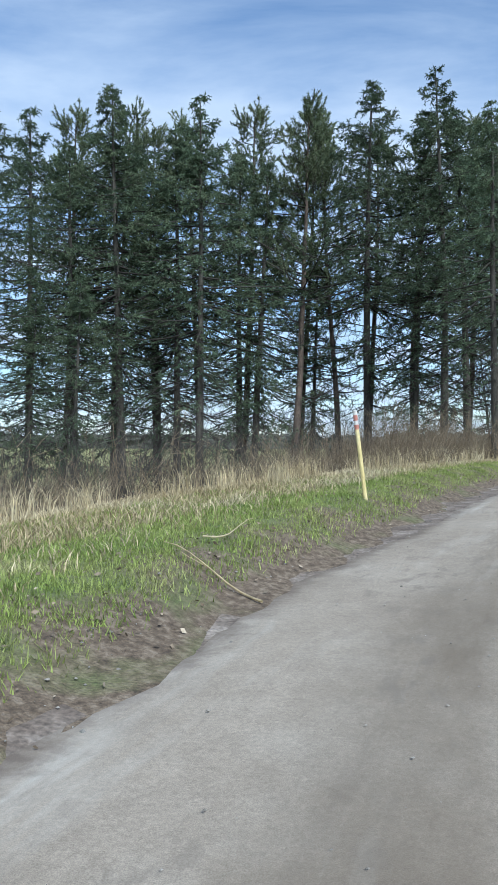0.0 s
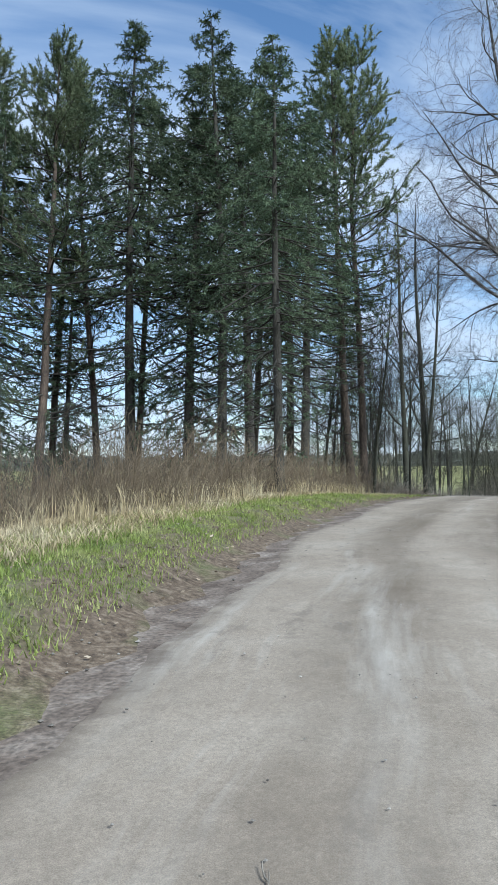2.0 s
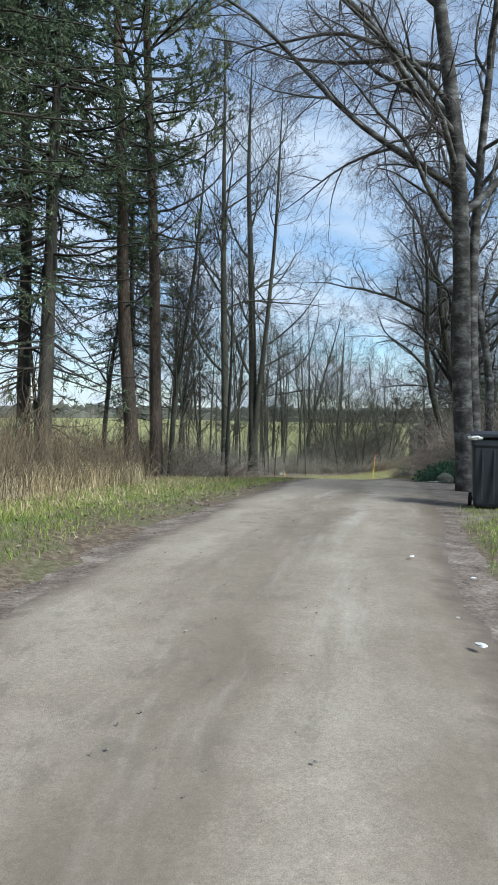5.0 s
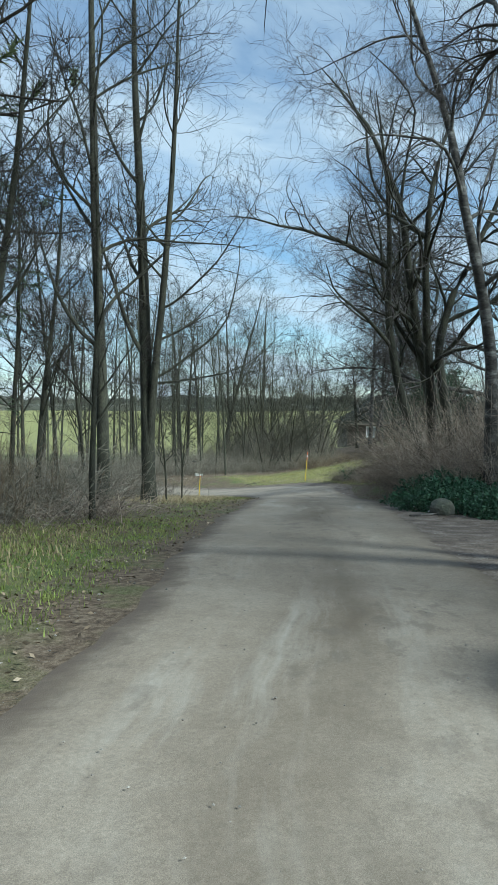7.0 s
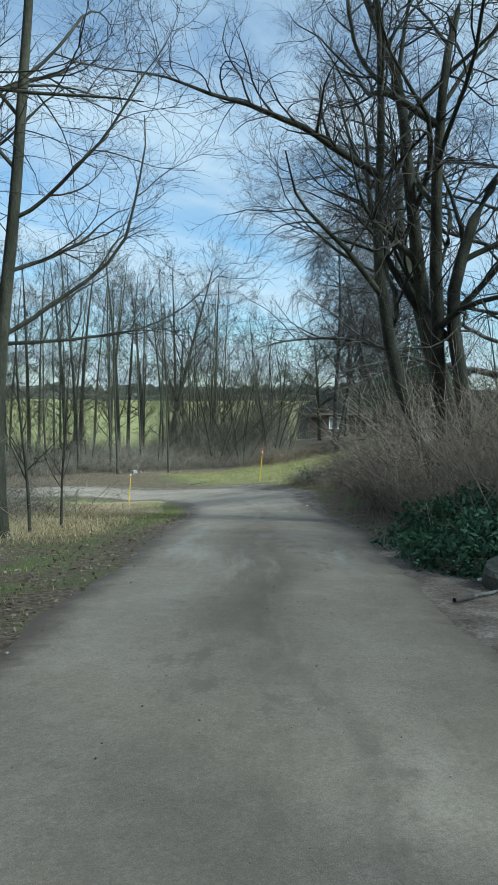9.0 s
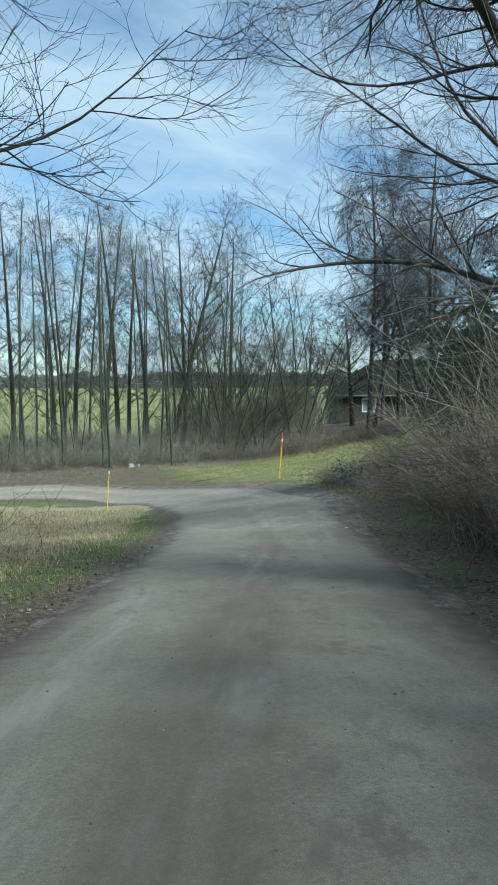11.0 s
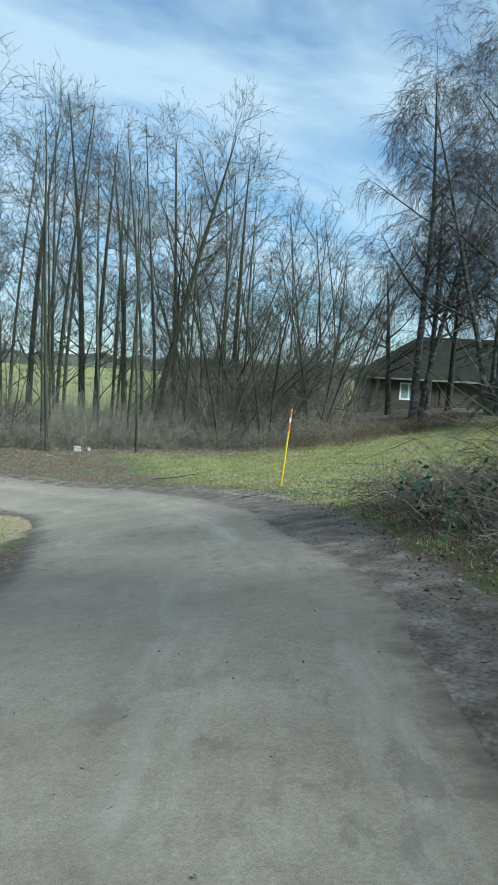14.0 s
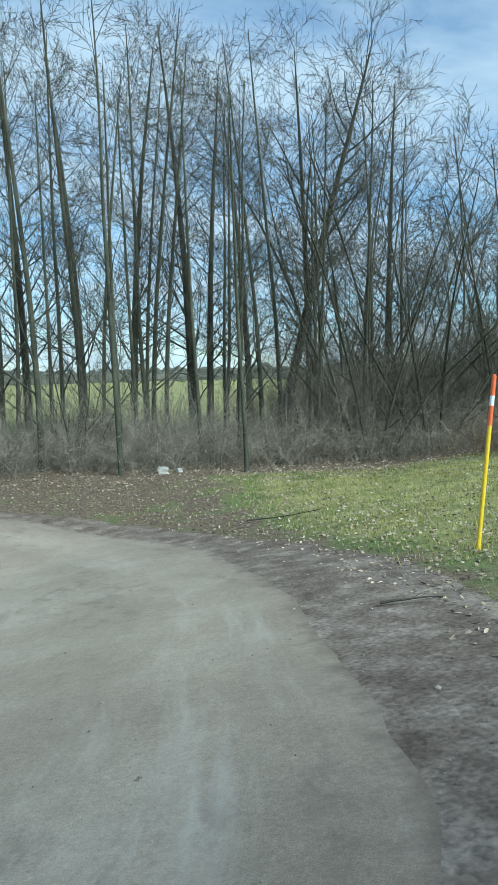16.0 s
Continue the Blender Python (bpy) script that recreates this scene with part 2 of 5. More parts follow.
M_POST = surface("grey_weathered_wood", [(0.15, 0.13, 0.105), (0.26, 0.23, 0.19)], 3, 0.9, 0.6, 40, 0.3, stretch=(1, 1, 0.15))

M_GLASS = bpy.data.materials.new("window_glass")
M_GLASS.use_nodes = True
_g = M_GLASS.node_tree.nodes["Principled BSDF"]
_g.inputs["Base Color"].default_value, _g.inputs["Roughness"].default_value = (0.55, 0.60, 0.62, 1), 0.04
_g.inputs["Transmission Weight"].default_value = 0.6


def road_material():
    """Compacted grit: pale wheel tracks, a darker crown, earth creeping in from both edges, loose stones."""
    m = surface("gravel_lane", [(0.25, 0.206, 0.16), (0.29, 0.242, 0.19), (0.335, 0.286, 0.23)], 1.1, 0.95, 0.6, 210, 0.30, world_space=True, distance=0.004)
    nt = m.node_tree
    bsdf = nt.nodes["Principled BSDF"]
    old = bsdf.inputs["Base Color"].links[0].from_socket
    uv = node_add(m, "ShaderNodeUVMap")
    uv.uv_map = "lane"
    sep = node_add(m, "ShaderNodeSeparateXYZ")
    nt.links.new(uv.outputs[0], sep.inputs[0])

    def streaks(scale, along, offset):
        mp, ns = node_add(m, "ShaderNodeMapping"), node_add(m, "ShaderNodeTexNoise")
        mp.inputs["Scale"].default_value, mp.inputs["Location"].default_value = (1.0, along, 1.0), (offset, offset, 0)
        ns.inputs["Scale"].default_value, ns.inputs["Detail"].default_value, ns.inputs["Roughness"].default_value = scale, 9, 0.68
        nt.links.new(uv.outputs[0], mp.inputs[0])
        nt.links.new(mp.outputs[0], ns.inputs["Vector"])
        return ns.outputs["Fac"]

    def ranged(socket, lo, hi, a=0.0, b=1.0):
        mr = node_add(m, "ShaderNodeMapRange")
        for k, v in (("From Min", lo), ("From Max", hi), ("To Min", a), ("To Max", b)):
            mr.inputs[k].default_value = v
        nt.links.new(socket, mr.inputs["Value"])
        return mr.outputs[0]

    def over(fac, base, colour):
        mx = node_add(m, "ShaderNodeMixRGB")
        nt.links.new(fac, mx.inputs[0])
        nt.links.new(base, mx.inputs[1])
        mx.inputs[2].default_value = (*colour, 1)
        return mx.outputs[0]

    def maths(op, a, b):
        n = node_add(m, "ShaderNodeMath")
        n.operation = op
        for i, q in enumerate((a, b)):
            if isinstance(q, float):
                n.inputs[i].default_value = q
            else:
                nt.links.new(q, n.inputs[i])
        return n.outputs[0]

    # grit: two sizes of mottling over the base
    for scale, amount in ((9.0, 0.10), (46.0, 0.18)):
        geo, ns, hs = node_add(m, "ShaderNodeNewGeometry"), node_add(m, "ShaderNodeTexNoise"), node_add(m, "ShaderNodeHueSaturation")
        ns.inputs["Scale"].default_value, ns.inputs["Detail"].default_value, ns.inputs["Roughness"].default_value = scale, 5, 0.7
        nt.links.new(geo.outputs["Position"], ns.inputs["Vector"])
        nt.links.new(ranged(ns.outputs["Fac"], 0.3, 0.7, 1 - amount, 1 + amount), hs.inputs["Value"])
        nt.links.new(old, hs.inputs["Color"])
        old = hs.outputs[0]
    # across the lane, blurred by streaky noise
    wob = streaks(3.0, 0.5, 0.0)
    across = maths("ADD", sep.outputs["X"], ranged(wob, 0.0, 1.0, -0.12, 0.12))
    bands = node_add(m, "ShaderNodeValToRGB")
    el = bands.color_ramp.elements
    el[0].position, el[0].color = 0.0, (1, 1, 1, 1)
    el[1].position, el[1].color = 1.0, (1, 1, 1, 1)
    for p, v in ((0.06, 0.55), (0.13, 0.10), (0.28, 0.05), (0.42, 0.60), (0.52, 0.80), (0.60, 0.25), (0.70, 0.0), (0.82, 0.45), (0.93, 0.9)):
        e = el.new(p)
        e.color = (v, v, v, 1)
    nt.links.new(across, bands.inputs[0])
    patch = ranged(streaks(2.2, 0.30, 4.0), 0.38, 0.62)
    mud = maths("MULTIPLY", bands.outputs[0], ranged(patch, 0.0, 1.0, 0.30, 1.05))
    mud = maths("MULTIPLY", mud, ranged(sep.outputs["Y"], 17.5, 20.5, 1.0, 0.3))
    col = over(mud, old, (0.125, 0.097, 0.068))
    # worn pale grit in long streaks
    pale = maths("MULTIPLY", ranged(streaks(7.0, 0.10, 9.0), 0.50, 0.68), ranged(streaks(1.6, 0.35, 2.0), 0.46, 0.60))
    col = over(maths("MULTIPLY", pale, 0.7), col, (0.46, 0.42, 0.365))
    dark = maths("MULTIPLY", ranged(streaks(5.0, 0.18, 13.0), 0.56, 0.70), 0.4)
    col = over(dark, col, (0.13, 0.105, 0.085))
    # broken, trodden crust in the wheel tracks
    crust = maths("MULTIPLY", ranged(streaks(16.0, 0.55, 21.0), 0.52, 0.60), ranged(streaks(2.6, 0.4, 31.0), 0.48, 0.58))
    col = over(maths("MULTIPLY", crust, 0.5), col, (0.15, 0.124, 0.10))
    # earth along both edges
    side = node_add(m, "ShaderNodeValToRGB")
    el = side.color_ramp.elements
    el[0].position, el[0].color = 0.0, (1, 1, 1, 1)
    el[1].position, el[1].color = 1.0, (1, 1, 1, 1)
    for p, v in ((0.03, 0.9), (0.10, 0.0), (0.89, 0.0), (0.96, 0.9)):
        e = el.new(p)
        e.color = (v, v, v, 1)
    nt.links.new(maths("ADD", sep.outputs["X"], ranged(streaks(9.0, 1.6, 17.0), 0.2, 0.8, -0.07, 0.07)), side.inputs[0])
    col = over(side.outputs[0], col, (0.125, 0.097, 0.077))
    nt.links.new(col, bsdf.inputs["Base Color"])
    return m


M_ROAD = road_material()


# ---- mesh helpers ----
def mesh_of(name, verts, faces, smooth=False):
    me = bpy.data.meshes.new(name)
    me.from_pydata(np.asarray(verts, float).tolist(), [], faces if isinstance(faces, list) else faces.tolist())
    if smooth:
        me.polygons.foreach_set("use_smooth", np.ones(len(me.polygons), bool))
    me.update()
    return me


def part(name, data, material, parent=None, label=""):
    """One mesh object, from a mesh or a bmesh, under its thing."""
    if isinstance(data, bmesh.types.BMesh):
        me = bpy.data.meshes.new(name)
        data.to_mesh(me)
        data.free()
    else:
        me = data
    me.materials.clear()
    me.materials.append(material)
    ob = new(name, me)
    ob.parent = parent
    return tagged(ob, label)


def box(bm, x0, x1, y0, y1, z0, z1, bevel=0.0):
    r = bmesh.ops.create_cube(bm, size=1)
    for v in r["verts"]:
        v.co = Vector(((x0 + x1) / 2 + v.co.x * (x1 - x0), (y0 + y1) / 2 + v.co.y * (y1 - y0), (z0 + z1) / 2 + v.co.z * (z1 - z0)))
    if bevel:
        edges = list({e for v in r["verts"] for e in v.link_edges})
        bmesh.ops.bevel(bm, geom=edges, offset=bevel, segments=2, affect="EDGES", profile=0.6)


def rod(bm, a, b, r0, r1=None, sides=10):
    a, b = Vector(a), Vector(b)
    m = Matrix.Translation((a + b) / 2) @ (b - a).to_track_quat("Z", "Y").to_matrix().to_4x4()
    bmesh.ops.create_cone(bm, cap_ends=True, segments=sides, radius1=r0, radius2=r0 if r1 is None else r1, depth=(b - a).length, matrix=m)


def unit(v):
    return v / np.maximum(np.linalg.norm(v, axis=-1, keepdims=True), 1e-9)


class Tubes:
    """Gathers many tapering tubes and makes one mesh of them."""

    def __init__(self):
        self.verts, self.faces, self.tris, self.n = [], [], [], 0

    def add(self, pts, rad, sides):
        pts, rad = np.asarray(pts, float), np.asarray(rad, float)
        if pts.ndim == 2:
            pts, rad = pts[None], rad[None]
        n, k, _ = pts.shape
        tang = unit(np.gradient(pts, axis=1))
        ref = np.where(np.abs(tang[..., 2:3]) > 0.9, np.array([1.0, 0, 0]), np.array([0, 0, 1.0]))
        a = unit(np.cross(tang, ref))
        b = np.cross(tang, a)
        ang = np.arange(sides) * 2 * np.pi / sides
        ring = pts[:, :, None] + rad[:, :, None, None] * (np.cos(ang)[:, None] * a[:, :, None] + np.sin(ang)[:, None] * b[:, :, None])
        self.verts.append(ring.reshape(-1, 3))
        base = self.n + (np.arange(n) * k * sides)[:, None, None] + (np.arange(k - 1) * sides)[None, :, None]
        s = np.arange(sides)
        t = (s + 1) % sides
        f = np.stack([base + s, base + t, base + t + sides, base + s + sides], -1)
        self.faces.append(f.reshape(-1, 4))
        self.n += n * k * sides
        return self

    def spikes(self, pts, rad):
        """The finest shoots: three-sided points from the first to the last place of each line."""
        a, b, r = pts[:, 0], pts[:, -1], rad[:, 0]
        d = unit(b - a)
        ref = np.where(np.abs(d[:, 2:3]) > 0.9, np.array([1.0, 0, 0]), np.array([0, 0, 1.0]))
        e = unit(np.cross(d, ref))
        f = np.cross(d, e)
        ring = [a + r[:, None] * 1.25 * (math.cos(q) * e + math.sin(q) * f) for q in (0.0, 2.094, 4.189)]
        self.verts.append(np.stack(ring + [b], 1).reshape(-1, 3))
        base = self.n + (np.arange(len(a)) * 4)[:, None]
        self.tris.append(np.concatenate([base + np.array(q) for q in ((0, 1, 3), (1, 2, 3), (2, 0, 3))]))
        self.n += 4 * len(a)
        return self

    def mesh(self, name):
        faces = [f for g in self.faces for f in g.tolist()] + [f for g in self.tris for f in g.tolist()]
        return mesh_of(name, np.concatenate(self.verts), faces, True)


def polyline(rng, start, direction, length, k, wobble, up=0.0, up_end=None, curl=0.0):
    """n wandering lines of k points; up pulls them upward (or down, below 0), from up at the root to up_end at the tip.
    curl: slow bends that hold on from point to point."""
    n = len(start)
    pts = np.zeros((n, k, 3))
    pts[:, 0] = start
    d = unit(np.asarray(direction, float))
    step = np.asarray(length, float).reshape(-1, 1) / (k - 1)
    up_end = up if up_end is None else up_end
    bend = np.zeros((n, 3))
    for i in range(1, k):
        pull = up + (up_end - up) * i / (k - 1)
        if curl:
            bend = 0.62 * bend + curl * rng.normal(size=(n, 3))
        d = unit(d + bend + wobble * rng.normal(size=(n, 3)) + np.array([0, 0, 1.0]) * pull)
        pts[:, i] = pts[:, i - 1] + d * step
    return pts


def sprout(rng, pts, rad, per, t0, t1, length, angle, k, wobble, up=0.0, up_end=None, thick=0.6, r_min=0.004, taper=0.15, fall=0.5, flat=0.0, curl=0.0):
    """Side branches: per of them on each line, between t0 and t1 of its length."""
    n, kk, _ = pts.shape
    t = (np.arange(per)[None] + rng.random((n, per))) / per * (t1 - t0) + t0
    pos = t * (kk - 1)
    i = np.clip(pos.astype(int), 0, kk - 2)
    f = (pos - i)[..., None]
    rows = np.arange(n)[:, None]
    p = pts[rows, i] * (1 - f) + pts[rows, i + 1] * f
    r = rad[rows, i] * (1 - f[..., 0]) + rad[rows, i + 1] * f[..., 0]
    tang = unit(pts[rows, i + 1] - pts[rows, i])
    ref = np.where(np.abs(tang[..., 2:3]) > 0.9, np.array([1.0, 0, 0]), np.array([0, 0, 1.0]))
    a = unit(np.cross(tang, ref))
    b = np.cross(tang, a)
    az = rng.random((n, per)) * 2 * np.pi
    if flat:
        az = np.where(rng.random((n, per)) < 0.5, 0.0, np.pi) + rng.normal(size=(n, per)) * (1 - flat) * 1.6
    side = np.cos(az)[..., None] * a + np.sin(az)[..., None] * b
    an = np.radians(angle) * (0.75 + 0.5 * rng.random((n, per)))[..., None]
    d = np.cos(an) * tang + np.sin(an) * side
    ln = length * (1 - fall * (t - t0) / max(t1 - t0, 1e-6)) * (0.65 + 0.7 * rng.random((n, per)))
    out = polyline(rng, p.reshape(-1, 3), d.reshape(-1, 3), ln.reshape(-1), k, wobble, up, up_end, curl)
    r0 = np.maximum(r.reshape(-1) * thick, r_min)
    rr = r0[:, None] * np.linspace(1, taper, k)[None]
    return out, np.maximum(rr, r_min * 0.6)


def needles(rng, pts, per, size, width, forward=0.7):
    """Needle sprays, as slim triangles that point forward and out along each line. Returns verts and faces."""
    n, k, _ = pts.shape
    t = rng.random((n, per)) * (k - 1)
    i = np.clip(t.astype(int), 0, k - 2)
    f = (t - i)[..., None]
    rows = np.arange(n)[:, None]
    p = (pts[rows, i] * (1 - f) + pts[rows, i + 1] * f).reshape(-1, 3)
    tang = unit(pts[rows, i + 1] - pts[rows, i]).reshape(-1, 3)
    d = unit(tang * forward + rng.normal(size=p.shape) * 0.6)
    s = unit(np.cross(d, rng.normal(size=p.shape)))
    ln = (size * (0.6 + 0.8 * rng.random(len(p))))[:, None]
    w = width * (0.7 + 0.6 * rng.random(len(p)))[:, None]
    v = np.stack([p - s * w, p + s * w, p + d * ln], 1).reshape(-1, 3)
    return v, np.arange(len(v)).reshape(-1, 3)


def join(*pieces):
    vs, fs, n = [], [], 0
    for v, f in pieces:
        vs.append(v)
        fs.append(f + n)
        n += len(v)
    return np.concatenate(vs), np.concatenate(fs)


# ---- the lie of the land ----
def smooth(a, b, x):
    t = np.clip((x - a) / (b - a), 0, 1)
    return t * t * (3 - 2 * t)


ALONG = [-40, 0, 4, 9, 14, 23, 30, 36.8, 41, 44, 47.6, 51.4, 55.2, 60, 65, 72, 90, 140]
RISE = [.35, .40, .50, .74, .84, .95, .82, .45, .13, -.18, -.56, -.90, -1.15, -1.5, -1.8, -2.0, -2.0, -2.2]


BEND_U = [-8, 0.4, 4.6, 8.7, 14, 20, 25, 30]   # how the lane swings about its general line
BEND_V = [0.6, -0.2, -1.3, -1.75, -2.4, -2.57, -2.24, -1.72]


def lane_axes(x, y):
    """Metres along the lane and to the right of its general line."""
    return .49 * (x - 1) + .872 * y, .872 * (x - 1) - .49 * y


def height(x, y):
    """The ground: it rises to a brow, falls to the bend, and slopes down to the left."""
    x, y = np.asarray(x, float), np.asarray(y, float)
    u, v = lane_axes(x, y)
    a = np.arange(-60, 161, 1.0)
    prof = np.interp(a, ALONG, RISE)
    prof = np.convolve(np.pad(prof, 2, mode="edge"), [.1, .2, .4, .2, .1], "valid")
    g = np.interp(u, a, prof)
    g = g + smooth(46, 54, u) * (1 - smooth(63, 72, u)) * 0.16 * np.clip(v + 1.0, -4, 5)
    g = g + smooth(63, 72, u) * (1 - smooth(85, 110, u)) * 0.14 * np.clip(v + 1.0, 0, 10) + smooth(46, 54, u) * (1 - smooth(63, 72, u)) * 0.14 * np.clip(v - 4.0, 0, 5)
    g = g - (0.03 * np.clip(-v - 6, 0, 24) + 0.13 * np.clip(-v - 11.5, 0, 8)) * (1 - smooth(38, 56, u))
    g = g - 0.07 * np.clip(-v - 7.2, 0, 4.3) * (1 - smooth(14, 30, u))
    g = g + 0.03 * np.clip(v - 2, 0, 25)
    # a low bank along the left verge
    vb = v - np.interp(u, BEND_U, BEND_V)
    g = g + 0.33 * smooth(-1.55, -2.35, vb) * (1 - smooth(-5.6, -8.6, v)) * smooth(-8, 6, u) * (1 - smooth(16, 30, u))
    far = np.hypot(x - 12, y - 30)
    g = g + smooth(60, 220, far) * (-1.5 + 2.0 * np.sin(x * 0.011 + 1.0) * np.cos(y * 0.009)) + 9.0 * smooth(250, 900, far)
    return g


CENTRE = [(-3.5, -26), (-1.4, -14), (-0.2, -6), (1.0, 0.4), (2.12, 4.65), (3.74, 8.44), (5.77, 13.4), (8.5, 18.6), (11.3, 22.9), (14.2, 27.0), (17.5, 32.0),
          (21.4, 37.9), (24.0, 42.1), (26.3, 46.6), (27.7, 50.4), (28.4, 53.8), (28.4, 57.2), (27.1, 60.0), (24.6, 61.4), (20, 62.0), (10, 62.9), (-12, 64), (-40, 65)]


def lane_line(step=0.2):
    pts = np.array(CENTRE, float)
    out = []
    for i in range(1, len(pts) - 2):
        p0, p1, p2, p3 = pts[i - 1:i + 3]
        n = max(2, int(np.linalg.norm(p2 - p1) / step))
        t = np.linspace(0, 1, n, endpoint=False)[:, None]
        out.append(0.5 * (2 * p1 + (p2 - p0) * t + (2 * p0 - 5 * p1 + 4 * p2 - p3) * t ** 2 + (3 * p1 - p0 - 3 * p2 + p3) * t ** 3))
    return np.concatenate(out)


LANE = lane_line()


def lane_distance(x, y):
    """Signed metres from the lane's middle, positive to the right of travel."""
    x, y = np.asarray(x, float), np.asarray(y, float)
    shape = x.shape
    q = np.stack([x.ravel(), y.ravel()], -1)
    tan = unit(np.gradient(LANE, axis=0))
    res = np.empty(len(q))
    for i in range(0, len(q), 4000):
        d = q[i:i + 4000, None] - LANE[None]
        j = np.argmin((d ** 2).sum(-1), 1)
        dd = d[np.arange(len(j)), j]
        tt = tan[j]
        side = dd[:, 0] * tt[:, 1] - dd[:, 1] * tt[:, 0]
        res[i:i + 4000] = np.sign(side) * np.linalg.norm(dd, axis=1)
    return res.reshape(shape)


# ---- ground, lane, distance ----
SHEET = {}


def ground_z(x, y):
    """Height of the built ground sheet itself, between its grid points."""
    xs, ys, z = SHEET["x"], SHEET["y"], SHEET["z"]
    i = np.clip(np.searchsorted(xs, x) - 1, 0, len(xs) - 2)
    j = np.clip(np.searchsorted(ys, y) - 1, 0, len(ys) - 2)
    a, b = (x - xs[i]) / (xs[i + 1] - xs[i]), (y - ys[j]) / (ys[j + 1] - ys[j])
    return (z[j, i] * (1 - a) + z[j, i + 1] * a) * (1 - b) + (z[j + 1, i] * (1 - a) + z[j + 1, i + 1] * a) * b


def build_ground():
    def lines(a, b, step, far):
        mid = np.arange(a, b + 1e-6, step)
        grow = step * np.cumsum(1.16 ** np.arange(1, 200))
        grow = grow[grow < far]
        return np.concatenate([a - grow[::-1], mid, b + grow])
    xs, ys = lines(-16, 50, 0.5, 3200), lines(-8, 80, 0.5, 3200)
    X, Y = np.meshgrid(xs, ys, indexing="xy")
    Z = height(X, Y)
    u, v = lane_axes(X, Y)
    rough = np.array([noise.noise(Vector((a * 0.9, b * 0.9, 3.1))) for a, b in zip(X.ravel(), Y.ravel())]).reshape(X.shape)
    near = np.hypot(X - 12, Y - 30) < 70
    d = np.full(X.shape, 50.0)
    side = np.full(X.shape, 50.0)
    side[near] = lane_distance(X[near], Y[near])
    d[near] = np.abs(side[near])
    Z = Z + 0.05 * rough * smooth(2.6, 4.6, d)
    SHEET.update(x=xs, y=ys, z=Z)
    nx = len(xs)
    i = (np.arange(len(ys) - 1)[:, None] * nx + np.arange(nx - 1)[None]).ravel()
    me = mesh_of("ground", np.stack([X, Y, Z], -1).reshape(-1, 3), np.stack([i, i + 1, i + 1 + nx, i + nx], -1), True)
    litter = smooth(-6.5, -8.5, v) * (1 - smooth(-25, -29, v)) * (1 - smooth(43, 50, u))
    litter = np.maximum(litter, smooth(1.2, 2.2, v) * (1 - smooth(9, 13, v)) * smooth(26, 32, u) * (1 - smooth(46, 52, u)))
    litter = np.maximum(litter, smooth(63.4, 65.0, Y + 0.12 * (X - 31)) * (1 - smooth(74, 78, Y)) * smooth(10, 16, X) * (1 - smooth(48, 55, X)))
    litter = np.maximum(litter, 0.66 - 0.25 * smooth(1.9, 2.7, d) - 0.41 * smooth(2.7, 3.1, d))
    litter = np.maximum(litter, 0.72 * smooth(60.6, 62.0, Y) * (1 - smooth(30, 33.5, X)) * (1 - smooth(66, 70, Y)) * (side > 1.5) * (X > 8))
    lawn = (side > 1.5) * smooth(45, 49, Y) * (1 - smooth(62, 66, Y + 0.12 * (X - 31))) * (X < 46) * (d < 30)
    lawn = lawn * (1 - smooth(50.5, 52.5, Y) * (1 - smooth(30.9, 31.9, X - 0.10 * np.maximum(0, Y - 58))))
    litter = np.maximum(litter, 0.62 * (side > 1.4) * smooth(51, 53, Y) * (1 - smooth(30.8, 31.9, X)) * (1 - smooth(63, 66, Y)) * (X > 10))
    litter = np.maximum(litter, 0.58 * ((side > 1.4) & (side < 5.5)) * smooth(30, 34, Y) * (1 - smooth(46, 50, Y)))
    litter = np.maximum(litter, 0.62 * ((side < -2.5) & (side > -9)) * smooth(29, 34, u) * (1 - smooth(44, 47, u)))
    straw = smooth(-4.4, -5.6, v) * (1 - smooth(-6.8, -8.2, v)) * (1 - smooth(24, 32, u))
    straw = np.maximum(straw, 0.8 * smooth(-2.7, -3.9, v) * smooth(38, 43, u) * (1 - smooth(60, 63, u)) * (1 - smooth(-16, -22, v)))
    field = np.maximum(np.maximum(smooth(-26, -31, v), smooth(85, 100, u)), 0.62 * lawn)
    col = np.stack([litter, straw, field, np.ones_like(u)], -1).reshape(-1)
    attr = me.color_attributes.new("cover", "FLOAT_COLOR", "POINT")
    attr.data.foreach_set("color", col.astype(np.float32))
    ob = part("ground", me, M_GROUND)
    return tagged(ob, "rough spring meadow with leaf litter and dry grass", "ground", kind="structure")


